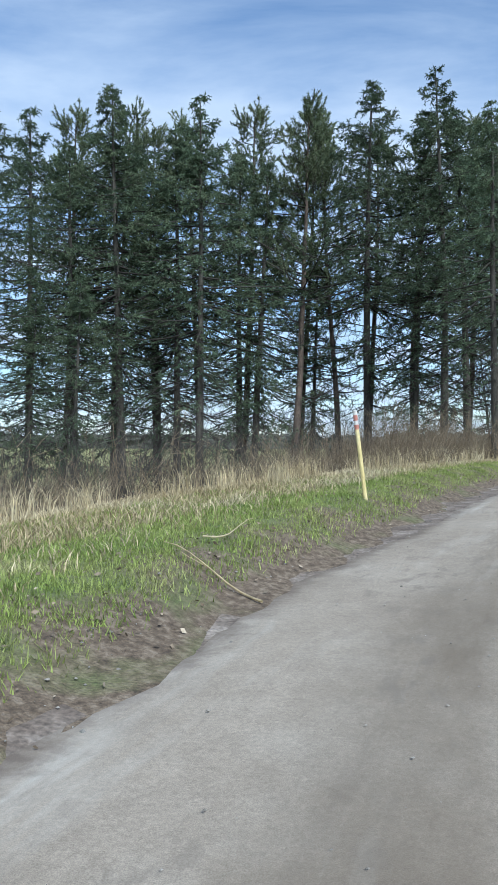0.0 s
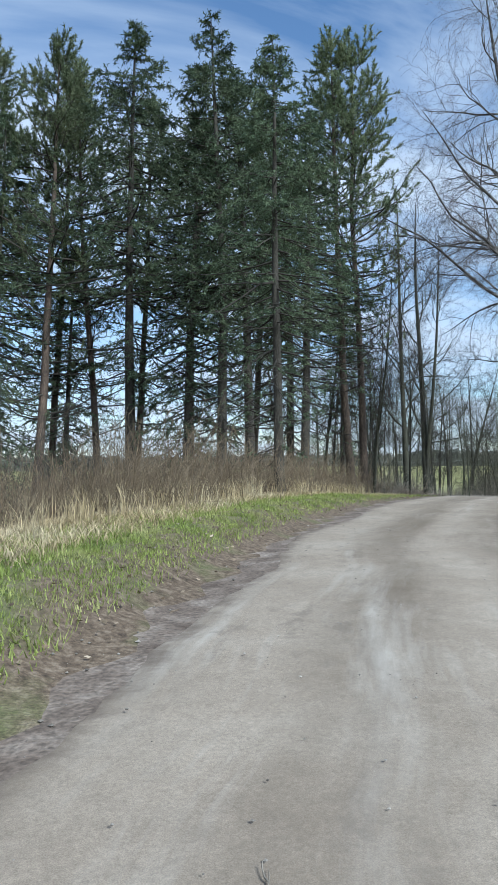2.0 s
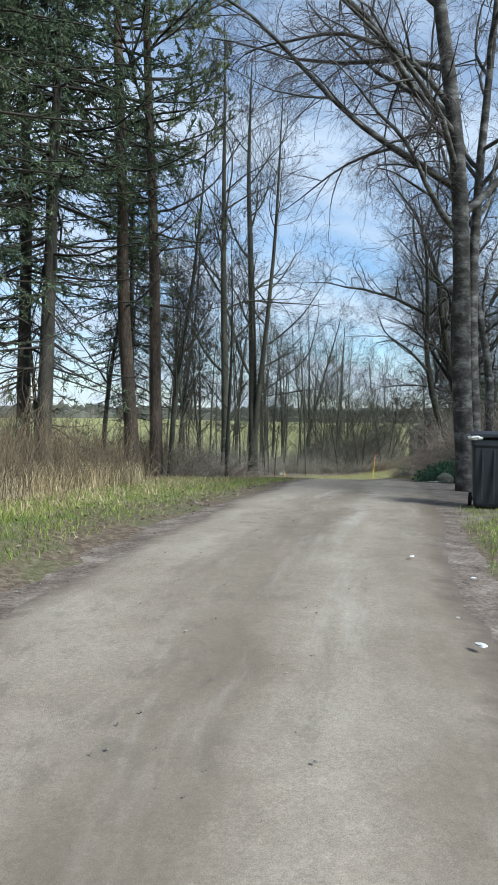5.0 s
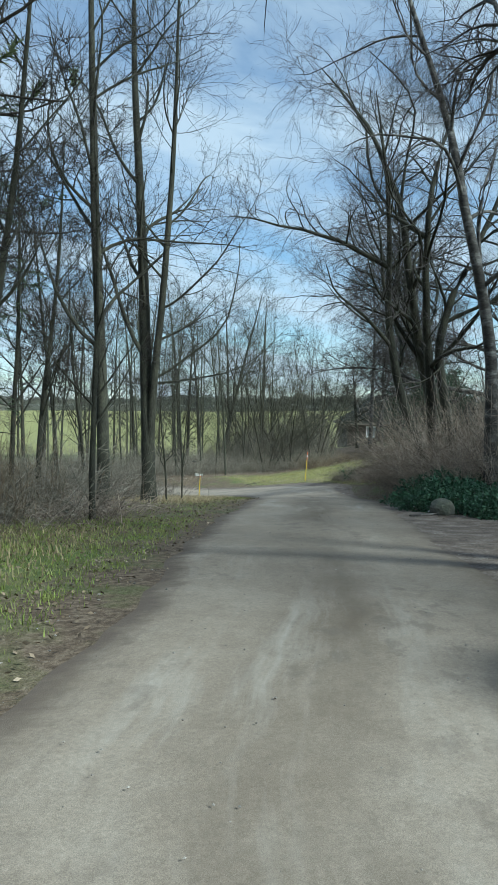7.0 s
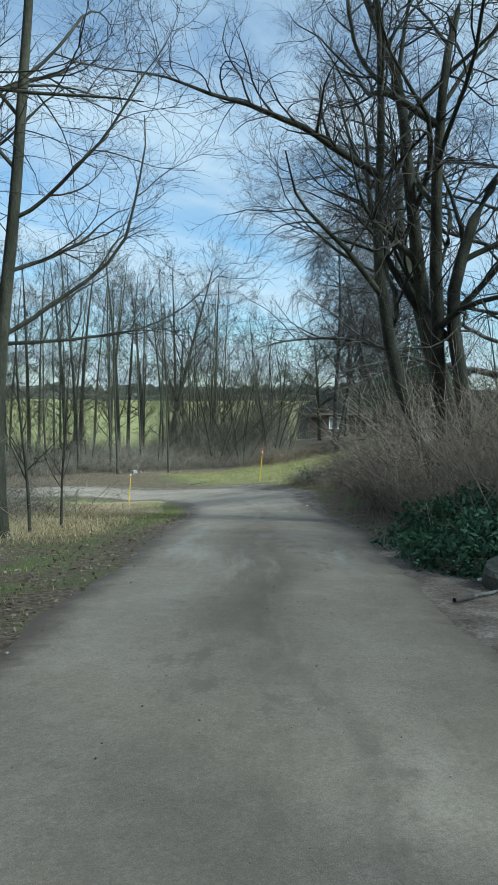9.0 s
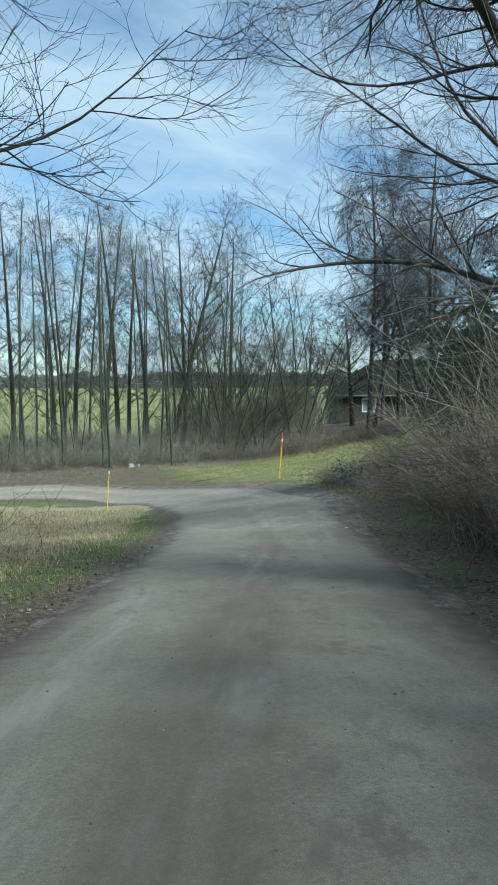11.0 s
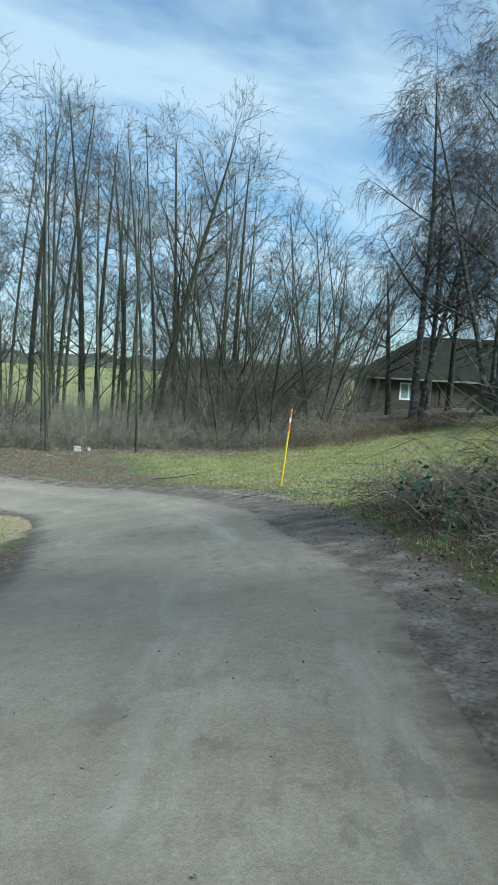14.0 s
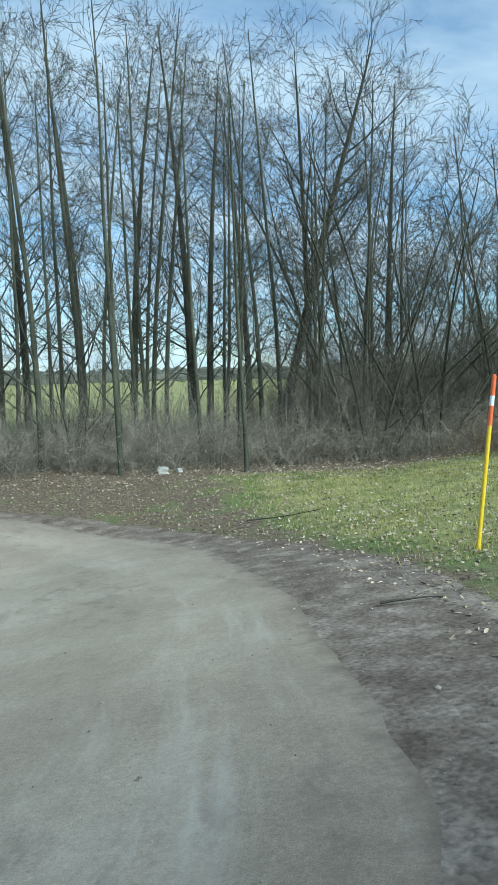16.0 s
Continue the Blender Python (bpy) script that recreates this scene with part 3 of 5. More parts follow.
def strip(name, half_l, half_r, lift, edge, ragged, material, seed, ruts=0.0):
    """A surface laid along the lane's middle, with ragged edges that dip into the ground."""
    rng = np.random.default_rng(seed)
    tan = unit(np.gradient(LANE, axis=0))
    right = np.stack([tan[:, 1], -tan[:, 0]], -1)
    n, k = len(LANE), 21
    s = np.concatenate([[0], np.cumsum(np.linalg.norm(np.diff(LANE, axis=0), axis=1))])
    wave = [np.array([noise.noise(Vector((a * 0.35, seed + q * 9, 0))) + 0.45 * noise.noise(Vector((a * 1.3, seed + q * 9, 5))) + 0.12 * noise.noise(Vector((a * 4.1, seed + q * 9, 2))) for a in s]) for q in range(2)]
    hl, hr = half_l(s) + ragged * wave[0], half_r(s) + ragged * wave[1]
    w = np.linspace(0, 1, k)[None]
    off = -hl[:, None] * (1 - w) + hr[:, None] * w
    xy = LANE[:, None] + off[..., None] * right[:, None]
    prof = lift + (edge - lift) * np.abs(2 * w - 1) ** 6 - ruts * (np.exp(-((w - 0.27) / 0.08) ** 2) + np.exp(-((w - 0.74) / 0.08) ** 2))
    z = height(xy[..., 0], xy[..., 1]) + prof + 0.0006 * rng.normal(size=off.shape)
    me_v = np.concatenate([xy, z[..., None]], -1).reshape(-1, 3)
    i = (np.arange(n - 1)[:, None] * k + np.arange(k - 1)[None]).ravel()
    me = mesh_of(name, me_v, np.stack([i, i + 1, i + 1 + k, i + k], -1), True)
    uvl = me.uv_layers.new(name="lane")
    idx = np.empty(len(me.loops), np.int32)
    me.loops.foreach_get("vertex_index", idx)
    uvs = np.stack([np.broadcast_to(w, (n, k)).ravel()[idx], np.repeat(s, k)[idx] / 3.2], -1)
    uvl.data.foreach_set("uv", uvs.ravel().astype(np.float32))
    return part(name, me, material)


build_ground()
S_YARD = 46.5   # where the trodden yard opens on the right
S_OUT = 63.0    # where bare earth widens outside the bend
tagged(strip("verge_earth", lambda s: 2.0 + 0 * s, lambda s: 2.05 - 0.3 * (1 - smooth(34, 38, s)) + 4.2 * smooth(S_YARD - 7, S_YARD - 3, s) * (1 - smooth(S_YARD + 4, S_YARD + 9, s)) + 0.5 * smooth(68.5, 72, s) * (1 - smooth(79, 85, s)) + 0.5 * smooth(S_OUT, S_OUT + 4, s) * (1 - smooth(S_OUT + 12, S_OUT + 17, s)), 0.018, -0.05, 0.18, M_SHOULDER, 4),
       "dark wet earth along the edges of the lane", "verge", kind="structure")
tagged(strip("road", lambda s: 1.62 - 0.22 * smooth(18, 24, s) * (1 - smooth(40, 47, s)), lambda s: 1.62 - 0.2 * smooth(24, 28, s) * (1 - smooth(36, 40, s)), 0.036, -0.008, 0.20, M_ROAD, 9, 0.006),
       "pale compacted gravel lane with wheel tracks and mud", "lane", kind="structure")


def far_woods():
    """A wooded rise all round the horizon: a thick band with an uneven top."""
    rng = np.random.default_rng(5)
    vs, fs, n = [], [], 0
    for r, h, z0 in ((520, 8, 1.0), (700, 13, 3.0)):
        a = np.linspace(0, 2 * np.pi, 1400, endpoint=False)
        rr = r * (1 + 0.10 * np.sin(3 * a + r) + 0.05 * np.sin(7 * a))
        top = h * (0.72 + 0.28 * np.sin(5 * a + r) * np.sin(2 * a)) + rng.normal(size=len(a)) * h * 0.09 + np.repeat(rng.normal(size=len(a) // 4), 4) * h * 0.08
        c, s = np.cos(a), np.sin(a)
        rings = [np.stack([12 + q * c, 30 + q * s, z + 0 * a], -1) if np.isscalar(z) else np.stack([12 + q * c, 30 + q * s, z], -1)
                 for q, z in ((rr, z0 - 12), (rr + 4, z0 + top * 0.8), (rr + 12, z0 + top), (rr + 60, z0 - 12))]
        m = len(a)
        for k in range(3):
            i = np.arange(m)
            j = (i + 1) % m
            fs.append(n + np.stack([k * m + i, k * m + j, (k + 1) * m + j, (k + 1) * m + i], -1))
        vs.append(np.concatenate(rings))
        n += 4 * m
    ob = part("distant_woods", mesh_of("distant_woods", np.concatenate(vs), np.concatenate(fs)), M_WOODS)
    tagged(ob, "far wooded rise along the horizon, grey-brown", "woods", kind="stuff")


far_woods()


# ---- trees ----
def thing(name, label, category, group="", kind=""):
    return tagged(new(name), label, category, group, kind)


def spruce(seed, tall, r0, spread, live_from):
    rng = np.random.default_rng(seed)
    root = thing("spruce_tree", "tall dark green spruce with bare lower boughs", "tree", "belt of conifers")
    k = 16
    trunk = polyline(rng, np.array([[0, 0, -0.3]]), [[rng.normal() * 0.01, rng.normal() * 0.01, 1]], [tall + 0.3], k, 0.012, 0.02)
    rad = (r0 * (1 - np.linspace(0, 1, k)) ** 0.8 + 0.012)[None]
    rad[:, 0] *= 1.35
    part("trunk", Tubes().add(trunk, rad, 10).mesh("trunk"), M_BARK_SPRUCE, root)
    n = 150
    rel = np.sort(rng.random(n) ** 0.70) * 0.90 + 0.093
    z = rel * (k - 1)
    i = np.clip(z.astype(int), 0, k - 2)
    p = trunk[0, i] * (1 - (z - i))[:, None] + trunk[0, i + 1] * (z - i)[:, None]
    az = np.arange(n) * 2.4 + rng.normal(size=n) * 0.5
    live = np.clip((rel - live_from) / 0.18, 0, 1)
    ln = spread * np.where(rel < 0.42, 0.45 + rel * 1.15, np.clip((1.005 - rel) / 0.46, 0.02, 1) ** 0.9) * (0.65 + 0.6 * rng.random(n))
    d = np.stack([np.cos(az), np.sin(az), -0.26 + 0.95 * np.clip(rel - 0.40, 0, 1)], -1)
    bough = polyline(rng, p, d, ln, 6, 0.08, -0.12, 0.12, 0.05)
    br = (0.006 + 0.009 * ln)[:, None] * np.linspace(1, 0.25, 6)[None]
    per = 11
    twig, tr = sprout(rng, bough, br, per, 0.12, 1.0, 0.74, 52, 4, 0.10, -0.10, -0.08, 0.5, 0.003, 0.4, 0.5, 0.78)
    scale = np.repeat(np.clip(ln / 1.8, 0.30, 1.2), per)
    twig = twig[:, :1] + (twig - twig[:, :1]) * scale[:, None, None]
    part("branchwork", Tubes().add(bough, br, 4).spikes(twig, tr).mesh("branchwork"), M_TWIG, root)
    keep = rng.random(len(twig)) < np.repeat((0.15 + 0.75 * live) * np.clip(ln / 1.3, 0.45, 1), per)
    spray, _ = sprout(rng, twig[keep], tr[keep], 2, 0.2, 1.0, 0.26, 45, 3, 0.10, -0.22, -0.28, 0.5, 0.003, 0.4, 0.3, 0.6)
    v1 = needles(rng, twig[keep], 18, 0.125, 0.017, 0.9)
    v2 = needles(rng, spray, 8, 0.115, 0.017, 0.9)
    v3 = needles(rng, bough[(live > 0.1) & (ln > 0.6)][:, 1:], 26, 0.13, 0.018, 0.9)
    v4 = needles(rng, trunk[:, -2:], 30, 0.07, 0.007, 1.4)
    part("crown", mesh_of("crown", *join(v1, v2, v3, v4)), M_NEEDLE_SPRUCE, root)
    return root


def pine(seed, tall, r0, lean):
    rng = np.random.default_rng(seed)
    root = thing("pine_tree", "tall slim pine with a tufted green top", "tree", "belt of conifers")
    k = 14
    trunk = polyline(rng, np.array([[0, 0, -0.3]]), [[lean, rng.normal() * 0.02, 1]], [tall + 0.3], k, 0.02, 0.03)
    rad = (r0 * (1 - np.linspace(0, 1, k)) ** 0.75 + 0.015)[None]
    rad[:, 0] *= 1.3
    part("trunk", Tubes().add(trunk, rad, 9).mesh("trunk"), M_BARK_PINE, root)
    n = 74
    rel = np.sort(rng.random(n) ** 0.72) * 0.80 + 0.19
    z = rel * (k - 1)
    i = np.clip(z.astype(int), 0, k - 2)
    p = trunk[0, i] * (1 - (z - i))[:, None] + trunk[0, i + 1] * (z - i)[:, None]
    az = np.arange(n) * 2.4 + rng.normal(size=n) * 0.6
    ln = np.where(rel < 0.5, 2.1, 3.2 * np.clip(1.15 - (rel - 0.45) / 0.60, 0.22, 1)) * (0.6 + 0.6 * rng.random(n))
    d = np.stack([np.cos(az), np.sin(az), 0.05 + 1.2 * np.clip(rel - 0.50, 0, 1)], -1)
    bough = polyline(rng, p, d, ln, 7, 0.07, 0.0, 0.20, 0.09)
    br = (0.009 + 0.010 * ln)[:, None] * np.linspace(1, 0.3, 7)[None]
    per = 9
    twig, tr = sprout(rng, bough, br, per, 0.25, 1.0, 0.78, 48, 4, 0.12, 0.12, 0.28, 0.5, 0.004, 0.5, 0.35, curl=0.06)
    part("branchwork", Tubes().add(bough, br, 4).spikes(twig, tr).mesh("branchwork"), M_TWIG, root)
    live = np.repeat(rel, per) > 0.42 + 0.12 * rng.random(len(twig))
    live |= rng.random(len(twig)) < 0.07
    v1 = needles(rng, twig[live][:, 1:], 60, 0.135, 0.014, 0.75)
    v2 = needles(rng, bough[rel > 0.55][:, 4:], 60, 0.14, 0.012, 0.9)
    v3 = needles(rng, trunk[:, -2:], 90, 0.14, 0.010, 1.1)
    part("crown", mesh_of("crown", *join(v1, v2, v3)), M_NEEDLE_PINE, root)
    return root


def bare_tree(name, label, seed, stems, n1, spread, bark, twigs, group="", low=0.3, angle=48, up1=0.06, droop=0.0, dense=(6, 5, 4), twig_len=0.5,
              category="tree", wander=0.045, sway=0.13, thick=0.5, arms=(), joined=False, near=False):
    """A leafless tree: stems as (dx, dy, lean x, lean y, height, radius), limbs, branches and twigs.
    arms: long limbs of their own, as (height, compass angle, length, rise, radius) and, where given, how much they wind."""
    rng = np.random.default_rng(seed)
    root = thing(name, label, category, group)
    fine, rest = Tubes(), Tubes()

    def clothe(l1, r1, tall, size, more=0):
        n2 = dense[0] + more
        l2, r2 = sprout(rng, l1, r1, n2, 0.14, 0.98, size * 0.50, 46, 8 if near else 6, 0.05, 0.03 if near else 0.01, (0.06 if near else 0.02) - droop * 0.2, 0.55, 0.006, 0.2, 0.5, curl=sway * (0.7 if near else 0.3))
        bow = 0.14 if near else 0.05
        l3, r3 = sprout(rng, l2, r2, dense[1], 0.12, 1.0, size * 0.24, 44, 6 if near else 5, 0.06, 0.02 - droop * 0.2, 0.03 - droop * 0.4, 0.62, 0.0038 if near else 0.0062, 0.3 if near else 0.5, 0.45, curl=bow)
        l4, r4 = sprout(rng, l3, r3, dense[2], 0.15, 1.0, twig_len, 40, 4 if near else 3, 0.08, 0.04 - droop * 0.4, 0.04 - droop * 0.9, 0.65, 0.003 if near else 0.0048, 0.5, 0.4, curl=bow * 0.7)
        for i in range(len(l1)):
            t = rest if joined else Tubes()
            t.add(l1[i], r1[i], 6 if near else 5).add(l2[i * n2:(i + 1) * n2], r2[i * n2:(i + 1) * n2], 4 if near else 3)
            if not joined:
                part("limb", t.mesh("limb"), bark, root)
        fine.add(l3, r3, 3)
        if near:
            fine.add(l4, r4 * 0.7, 3)
        else:
            fine.spikes(l4, r4)

    boles = []
    for dx, dy, lx, ly, tall, r0 in stems:
        k = 18
        trunk = polyline(rng, np.array([[dx, dy, -0.3]]), [[lx, ly, 1]], [tall + 0.3], k, wander * 0.15, 0.010, curl=wander * 0.22)
        rad = (r0 * (1 - np.linspace(0, 1, k)) ** 0.8 + 0.010)[None]
        rad[:, 0] *= 1.35
        boles.append(trunk[0])
        if joined:
            rest.add(trunk, rad, 6)
        else:
            part("trunk", Tubes().add(trunk, rad, 10).mesh("trunk"), bark, root)
        l1, r1 = sprout(rng, trunk, rad, n1, low, 0.97, tall * spread, angle, 10 if near else 7, 0.04, up1, up1 * 1.3 - droop * 0.1, thick, 0.011, 0.2, 0.55, curl=sway * (0.6 if near else 0.25))
        clothe(l1, r1, tall, tall * spread)
    for q, (z, az, ln, rise, r, *bow) in enumerate(arms):
        a = radians(az)
        b = boles[q % len(boles)]
        foot = np.array([[np.interp(z, b[:, 2], b[:, 0]), np.interp(z, b[:, 2], b[:, 1]), z]])
        arm = polyline(rng, foot, [[math.cos(a), math.sin(a), rise]], [ln], 16, 0.03, 0.0, 0.02, curl=bow[0] if bow else sway * 0.45)
        clothe(arm, r * np.linspace(1, 0.05, 16)[None] ** 0.95, ln, ln * 0.6, 8)
    if joined:
        part("branchwork", rest.mesh("branchwork"), bark, root)
    part("crown", fine.mesh("crown"), twigs, root)
    return root


def place(root, x, y, turn=0.0, size=1.0, sink=0.0):
    root.matrix_basis = pose(x, y, float(height(x, y)) - sink, 0, 0, turn) @ Matrix.Scale(size, 4)
    return root


def again(root, x, y, turn=0.0, size=1.0, sink=0.0):
    keep = root.matrix_basis.copy()
    ob = copy_thing(root, Matrix.Identity(4))
    ob.matrix_basis = pose(x, y, float(height(x, y)) - sink, 0, 0, turn) @ Matrix.Scale(size, 4)
    root.matrix_basis = keep
    return ob


# conifers: a belt that runs beside the lane on the left, shade trees opposite
SPRUCES = [spruce(11, 16.2, 0.18, 3.4, 0.30), spruce(12, 15.6, 0.17, 3.2, 0.36), spruce(13, 16.6, 0.20, 3.7, 0.28), spruce(14, 14.4, 0.17, 3.2, 0.08)]
# the last three stand out of view across the lane, added to shade it
SPOTS = [(-11.6, 27.0, 1, 1.0), (-9.8, 27.2, 3, 0.55), (-7.7, 26.2, 3, 0.6), (-6.55, 29.2, 2, 1.0), (-7.6, 32.4, 0, 0.98), (-4.4, 29.4, 1, 1.0), (-3.35, 28.6, 0, 1.0), (-1.35, 30.0, 3, 1.0), (-2.0, 30.9, 1, 0.97),
         (3.28, 28.95, 2, 0.98), (5.85, 27.5, 0, 0.98), (4.9, 28.4, 3, 0.9), (6.45, 22.2, 1, 0.74), (6.9, 28.2, 2, 0.88), (-8.6, 29.6, 2, 0.86),
         (8.9, 31.5, 0, 0.92), (9.2, 30.7, 2, 0.9), (-11.4, 31.5, 0, 1.0), (1.0, 31.5, 3, 0.72), (-5.6, 31.6, 3, 0.9), (12.0, 35.2, 1, 0.7), (22.5, 21.3, 0, 0.95), (25.4, 23.8, 2, 0.9), (19.4, 17.8, 1, 0.9)]
seen_kind = set()
for n, (x, y, q, s) in enumerate(SPOTS):
    (again if q in seen_kind else place)(SPRUCES[q], x, y, n * 67.0, s * (0.92 + 0.013 * min(12.0, max(0.0, -x))))
    seen_kind.add(q)
PINES = [pine(21, 16.4, 0.16, 0.05), pine(22, 17.0, 0.16, -0.03), pine(23, 16.0, 0.14, 0.02)]
SPOTS = [(0.25, 29.3, 0, 0.98), (-2.2, 33.0, 1, 1.02), (2.2, 31.0, 2, 0.95), (11.5, 32.2, 1, 1.05), (0.5, 32.4, 2, 1.03), (3.4, 33.4, 1, 0.93), (-4.0, 33.4, 2, 1.05), (12.2, 33.0, 2, 1.12),
         (-8.2, 33.6, 0, 1.0), (7.9, 33.5, 1, 0.93), (-10.5, 33.0, 1, 0.95), (-6.3, 34.2, 1, 0.98), (5.6, 34.0, 0, 0.95)]
seen_kind = set()
for n, (x, y, q, s) in enumerate(SPOTS):
    (again if q in seen_kind else place)(PINES[q], x, y, 40 + n * 81.0, s * (0.94 + 0.013 * min(12.0, max(0.0, -x))))
    seen_kind.add(q)

# the two slim alders at the end of the belt
place(bare_tree("alder_tree", "slim bare alder with a greenish trunk beside the lane", 31, [(0, 0, 0.02, 0.0, 14.0, 0.13)], 15, 0.28, M_BARK_ALDER, M_TWIG, "pair of alders", 0.24, 48, dense=(7, 6, 4), twig_len=0.4, thick=0.42, wander=0.05, near=True), 15.6, 37.1, 10)
place(bare_tree("alder_tree", "slim bare alder that forks at half its height", 32, [(0, 0, 0.01, 0.0, 14.5, 0.16), (0.03, -0.02, -0.03, 0.03, 12.5, 0.10)], 12, 0.28, M_BARK_ALDER, M_TWIG, "pair of alders", 0.24, 48, dense=(7, 6, 4), twig_len=0.4, thick=0.42, wander=0.05, near=True, arms=[(2.7, -72, 4.9, 0.06, 0.034, 0.04), (4.4, -120, 4.0, 0.35, 0.03)]), 17.0, 38.1, 80)
THIN = bare_tree("young_tree", "thin bare young tree in undergrowth", 33, [(0, 0, 0.03, 0.02, 8.5, 0.06)], 14, 0.26, M_BARK_ALDER, M_TWIG, "young trees", 0.2, 40, dense=(5, 4, 6), twig_len=0.5)
place(THIN, 14.7, 39.1, 30)
for n, (x, y, s) in enumerate([(12.45, 32.6, 1.0), (13.6, 36.4, 0.8), (16.2, 43.1, 1.0), (17.8, 45.9, 0.9), (13.4, 41.0, 0.9), (11.6, 36.5, 1.1), (14.2, 33.3, 0.75), (10.0, 38.0, 1.0), (17.6, 38.5, 0.40), (18.3, 39.2, 0.34)]):
    again(THIN, x, y, n * 73.0, s)

# right of the lane: a birch by the bin, and the old many-stemmed tree that leans over the lane
BIRCH = bare_tree("birch_tree", "old bare birch with pale bark, limbs over the lane", 41, [(0, 0, -0.17, -0.08, 15.5, 0.19), (0.4, 0.3, 0.02, 0.03, 14.0, 0.12)], 15, 0.33, M_BARK_BIRCH, M_TWIG_BIRCH, "birches", 0.30, 48, 0.06, 0.30, (8, 7, 6), 0.5,
                  sway=0.20, wander=0.10, near=True, arms=[(4.6, 160, 4.2, 0.8, 0.06), (5.0, 60, 3.8, 0.7, 0.05), (5.6, 200, 4.8, 1.0, 0.065), (6.2, 90, 4.0, 0.8, 0.05), (6.6, 170, 5.0, 1.1, 0.06), (8.0, 215, 4.6, 1.3, 0.05)])
place(BIRCH, 16.6, 26.7, 0)
OLD = bare_tree("oak_tree", "old bare many-stemmed tree that leans over the lane", 42,
                [(-0.1, 0.0, -0.55, 0.20, 10.5, 0.14), (0.0, 0.2, -0.27, 0.12, 11.5, 0.14), (0.2, 0.3, 0.02, 0.08, 12.5, 0.16), (-0.1, 0.0, -0.06, 0.04, 12.0, 0.14), (-0.3, -0.6, 0.14, -0.05, 10.5, 0.15)],
                9, 0.36, M_BARK_ALDER, M_TWIG_BIRCH, "", 0.30, 42, 0.07, 0.06, (7, 6, 5), 0.36, wander=0.26, sway=0.26, thick=0.55, near=True,
                arms=[(6.0, 150, 5.0, 0.7, 0.07), (6.6, 140, 5.0, 0.8, 0.065), (7.2, 150, 4.6, 0.9, 0.05), (6.2, 120, 4.2, 0.8, 0.05), (4.6, -30, 4.2, 0.6, 0.06)])
place(OLD, 24.9, 36.7, 0)
BESIDE = bare_tree("birch_tree", "tall bare birch beside the old tree", 44, [(0, 0, -0.08, 0.02, 13.5, 0.14)], 12, 0.32, M_BARK_BIRCH, M_TWIG_BIRCH, "birches", 0.30, 44, 0.07, 0.15, (7, 6, 5), 0.42, sway=0.24, wander=0.16, near=True)
place(BESIDE, 22.5, 33.0, 0)
again(BESIDE, 27.0, 33.5, 130, 0.9)
RIGHT = bare_tree("birch_tree", "bare birch whose long low limb hangs over the lane", 43, [(0, 0, 0.04, -0.06, 12.5, 0.16)], 14, 0.28, M_BARK_BIRCH, M_TWIG_BIRCH, "birches", 0.42, 50, 0.06, 0.20, (9, 8, 6), 0.45,
                  sway=0.17, near=True, arms=[(2.9, 131, 7.8, 0.22, 0.10, 0.09), (3.7, 127, 7.2, 0.16, 0.06), (4.4, 140, 7.6, 0.22, 0.055), (5.8, 134, 7.6, 0.35, 0.055), (6.6, 150, 7.0, 0.42, 0.05), (4.2, 112, 6.0, 0.25, 0.045), (7.6, 126, 6.5, 0.45, 0.045)])
place(RIGHT, 29.6, 39.4, 0)

# the belt behind the bend
ALDER = bare_tree("alder_tree", "straight bare alder in the belt behind the bend", 51, [(0, 0, -0.01, 0.0, 14.0, 0.15)], 26, 0.25, M_BARK_ALDER, M_TWIG, "trees behind the bend", 0.2, 56, 0.02, 0, (6, 4, 3), 0.30, thick=0.30, wander=0.025)
place(ALDER, 33.0, 72.9, 0)
for n, (x, y, s) in enumerate([(29.4, 72.8, 0.9), (37.4, 73.4, 0.95), (25.0, 71.5, 0.85), (31.3, 75.5, 1.0), (40.5, 73.5, 0.95), (21.5, 72.5, 0.9), (35.6, 75.0, 0.9), (27.6, 74.5, 0.95), (33.5, 72.6, 0.86), (23.2, 74.0, 0.95)]):
    again(ALDER, x, y, n * 61.0 + 20, s)
LEAN = bare_tree("willow_tree", "leaning bare tree with an upswept crown", 52, [(0, 0, 0.24, -0.05, 13.2, 0.17)], 18, 0.28, M_BARK_ALDER, M_TWIG_HAZEL, "trees behind the bend", 0.35, 42, 0.09, 0, (6, 5, 4), 0.40)
place(LEAN, 35.3, 71.0, 0)
SLIM = [bare_tree("young_tree", "slender pale young tree at the bend", 53 + i, [(0, 0, 0.03 - 0.04 * i, 0.02, h, r)], 15, 0.20, M_BARK_SAPLING, M_TWIG_HAZEL, "trees behind the bend", 0.16, 42, 0.03, 0, (4, 4, 2), 0.28, thick=0.4, wander=0.035)
        for i, (h, r) in enumerate(((10.5, 0.055), (12.0, 0.07), (8.5, 0.042)))]
rng = np.random.default_rng(77)
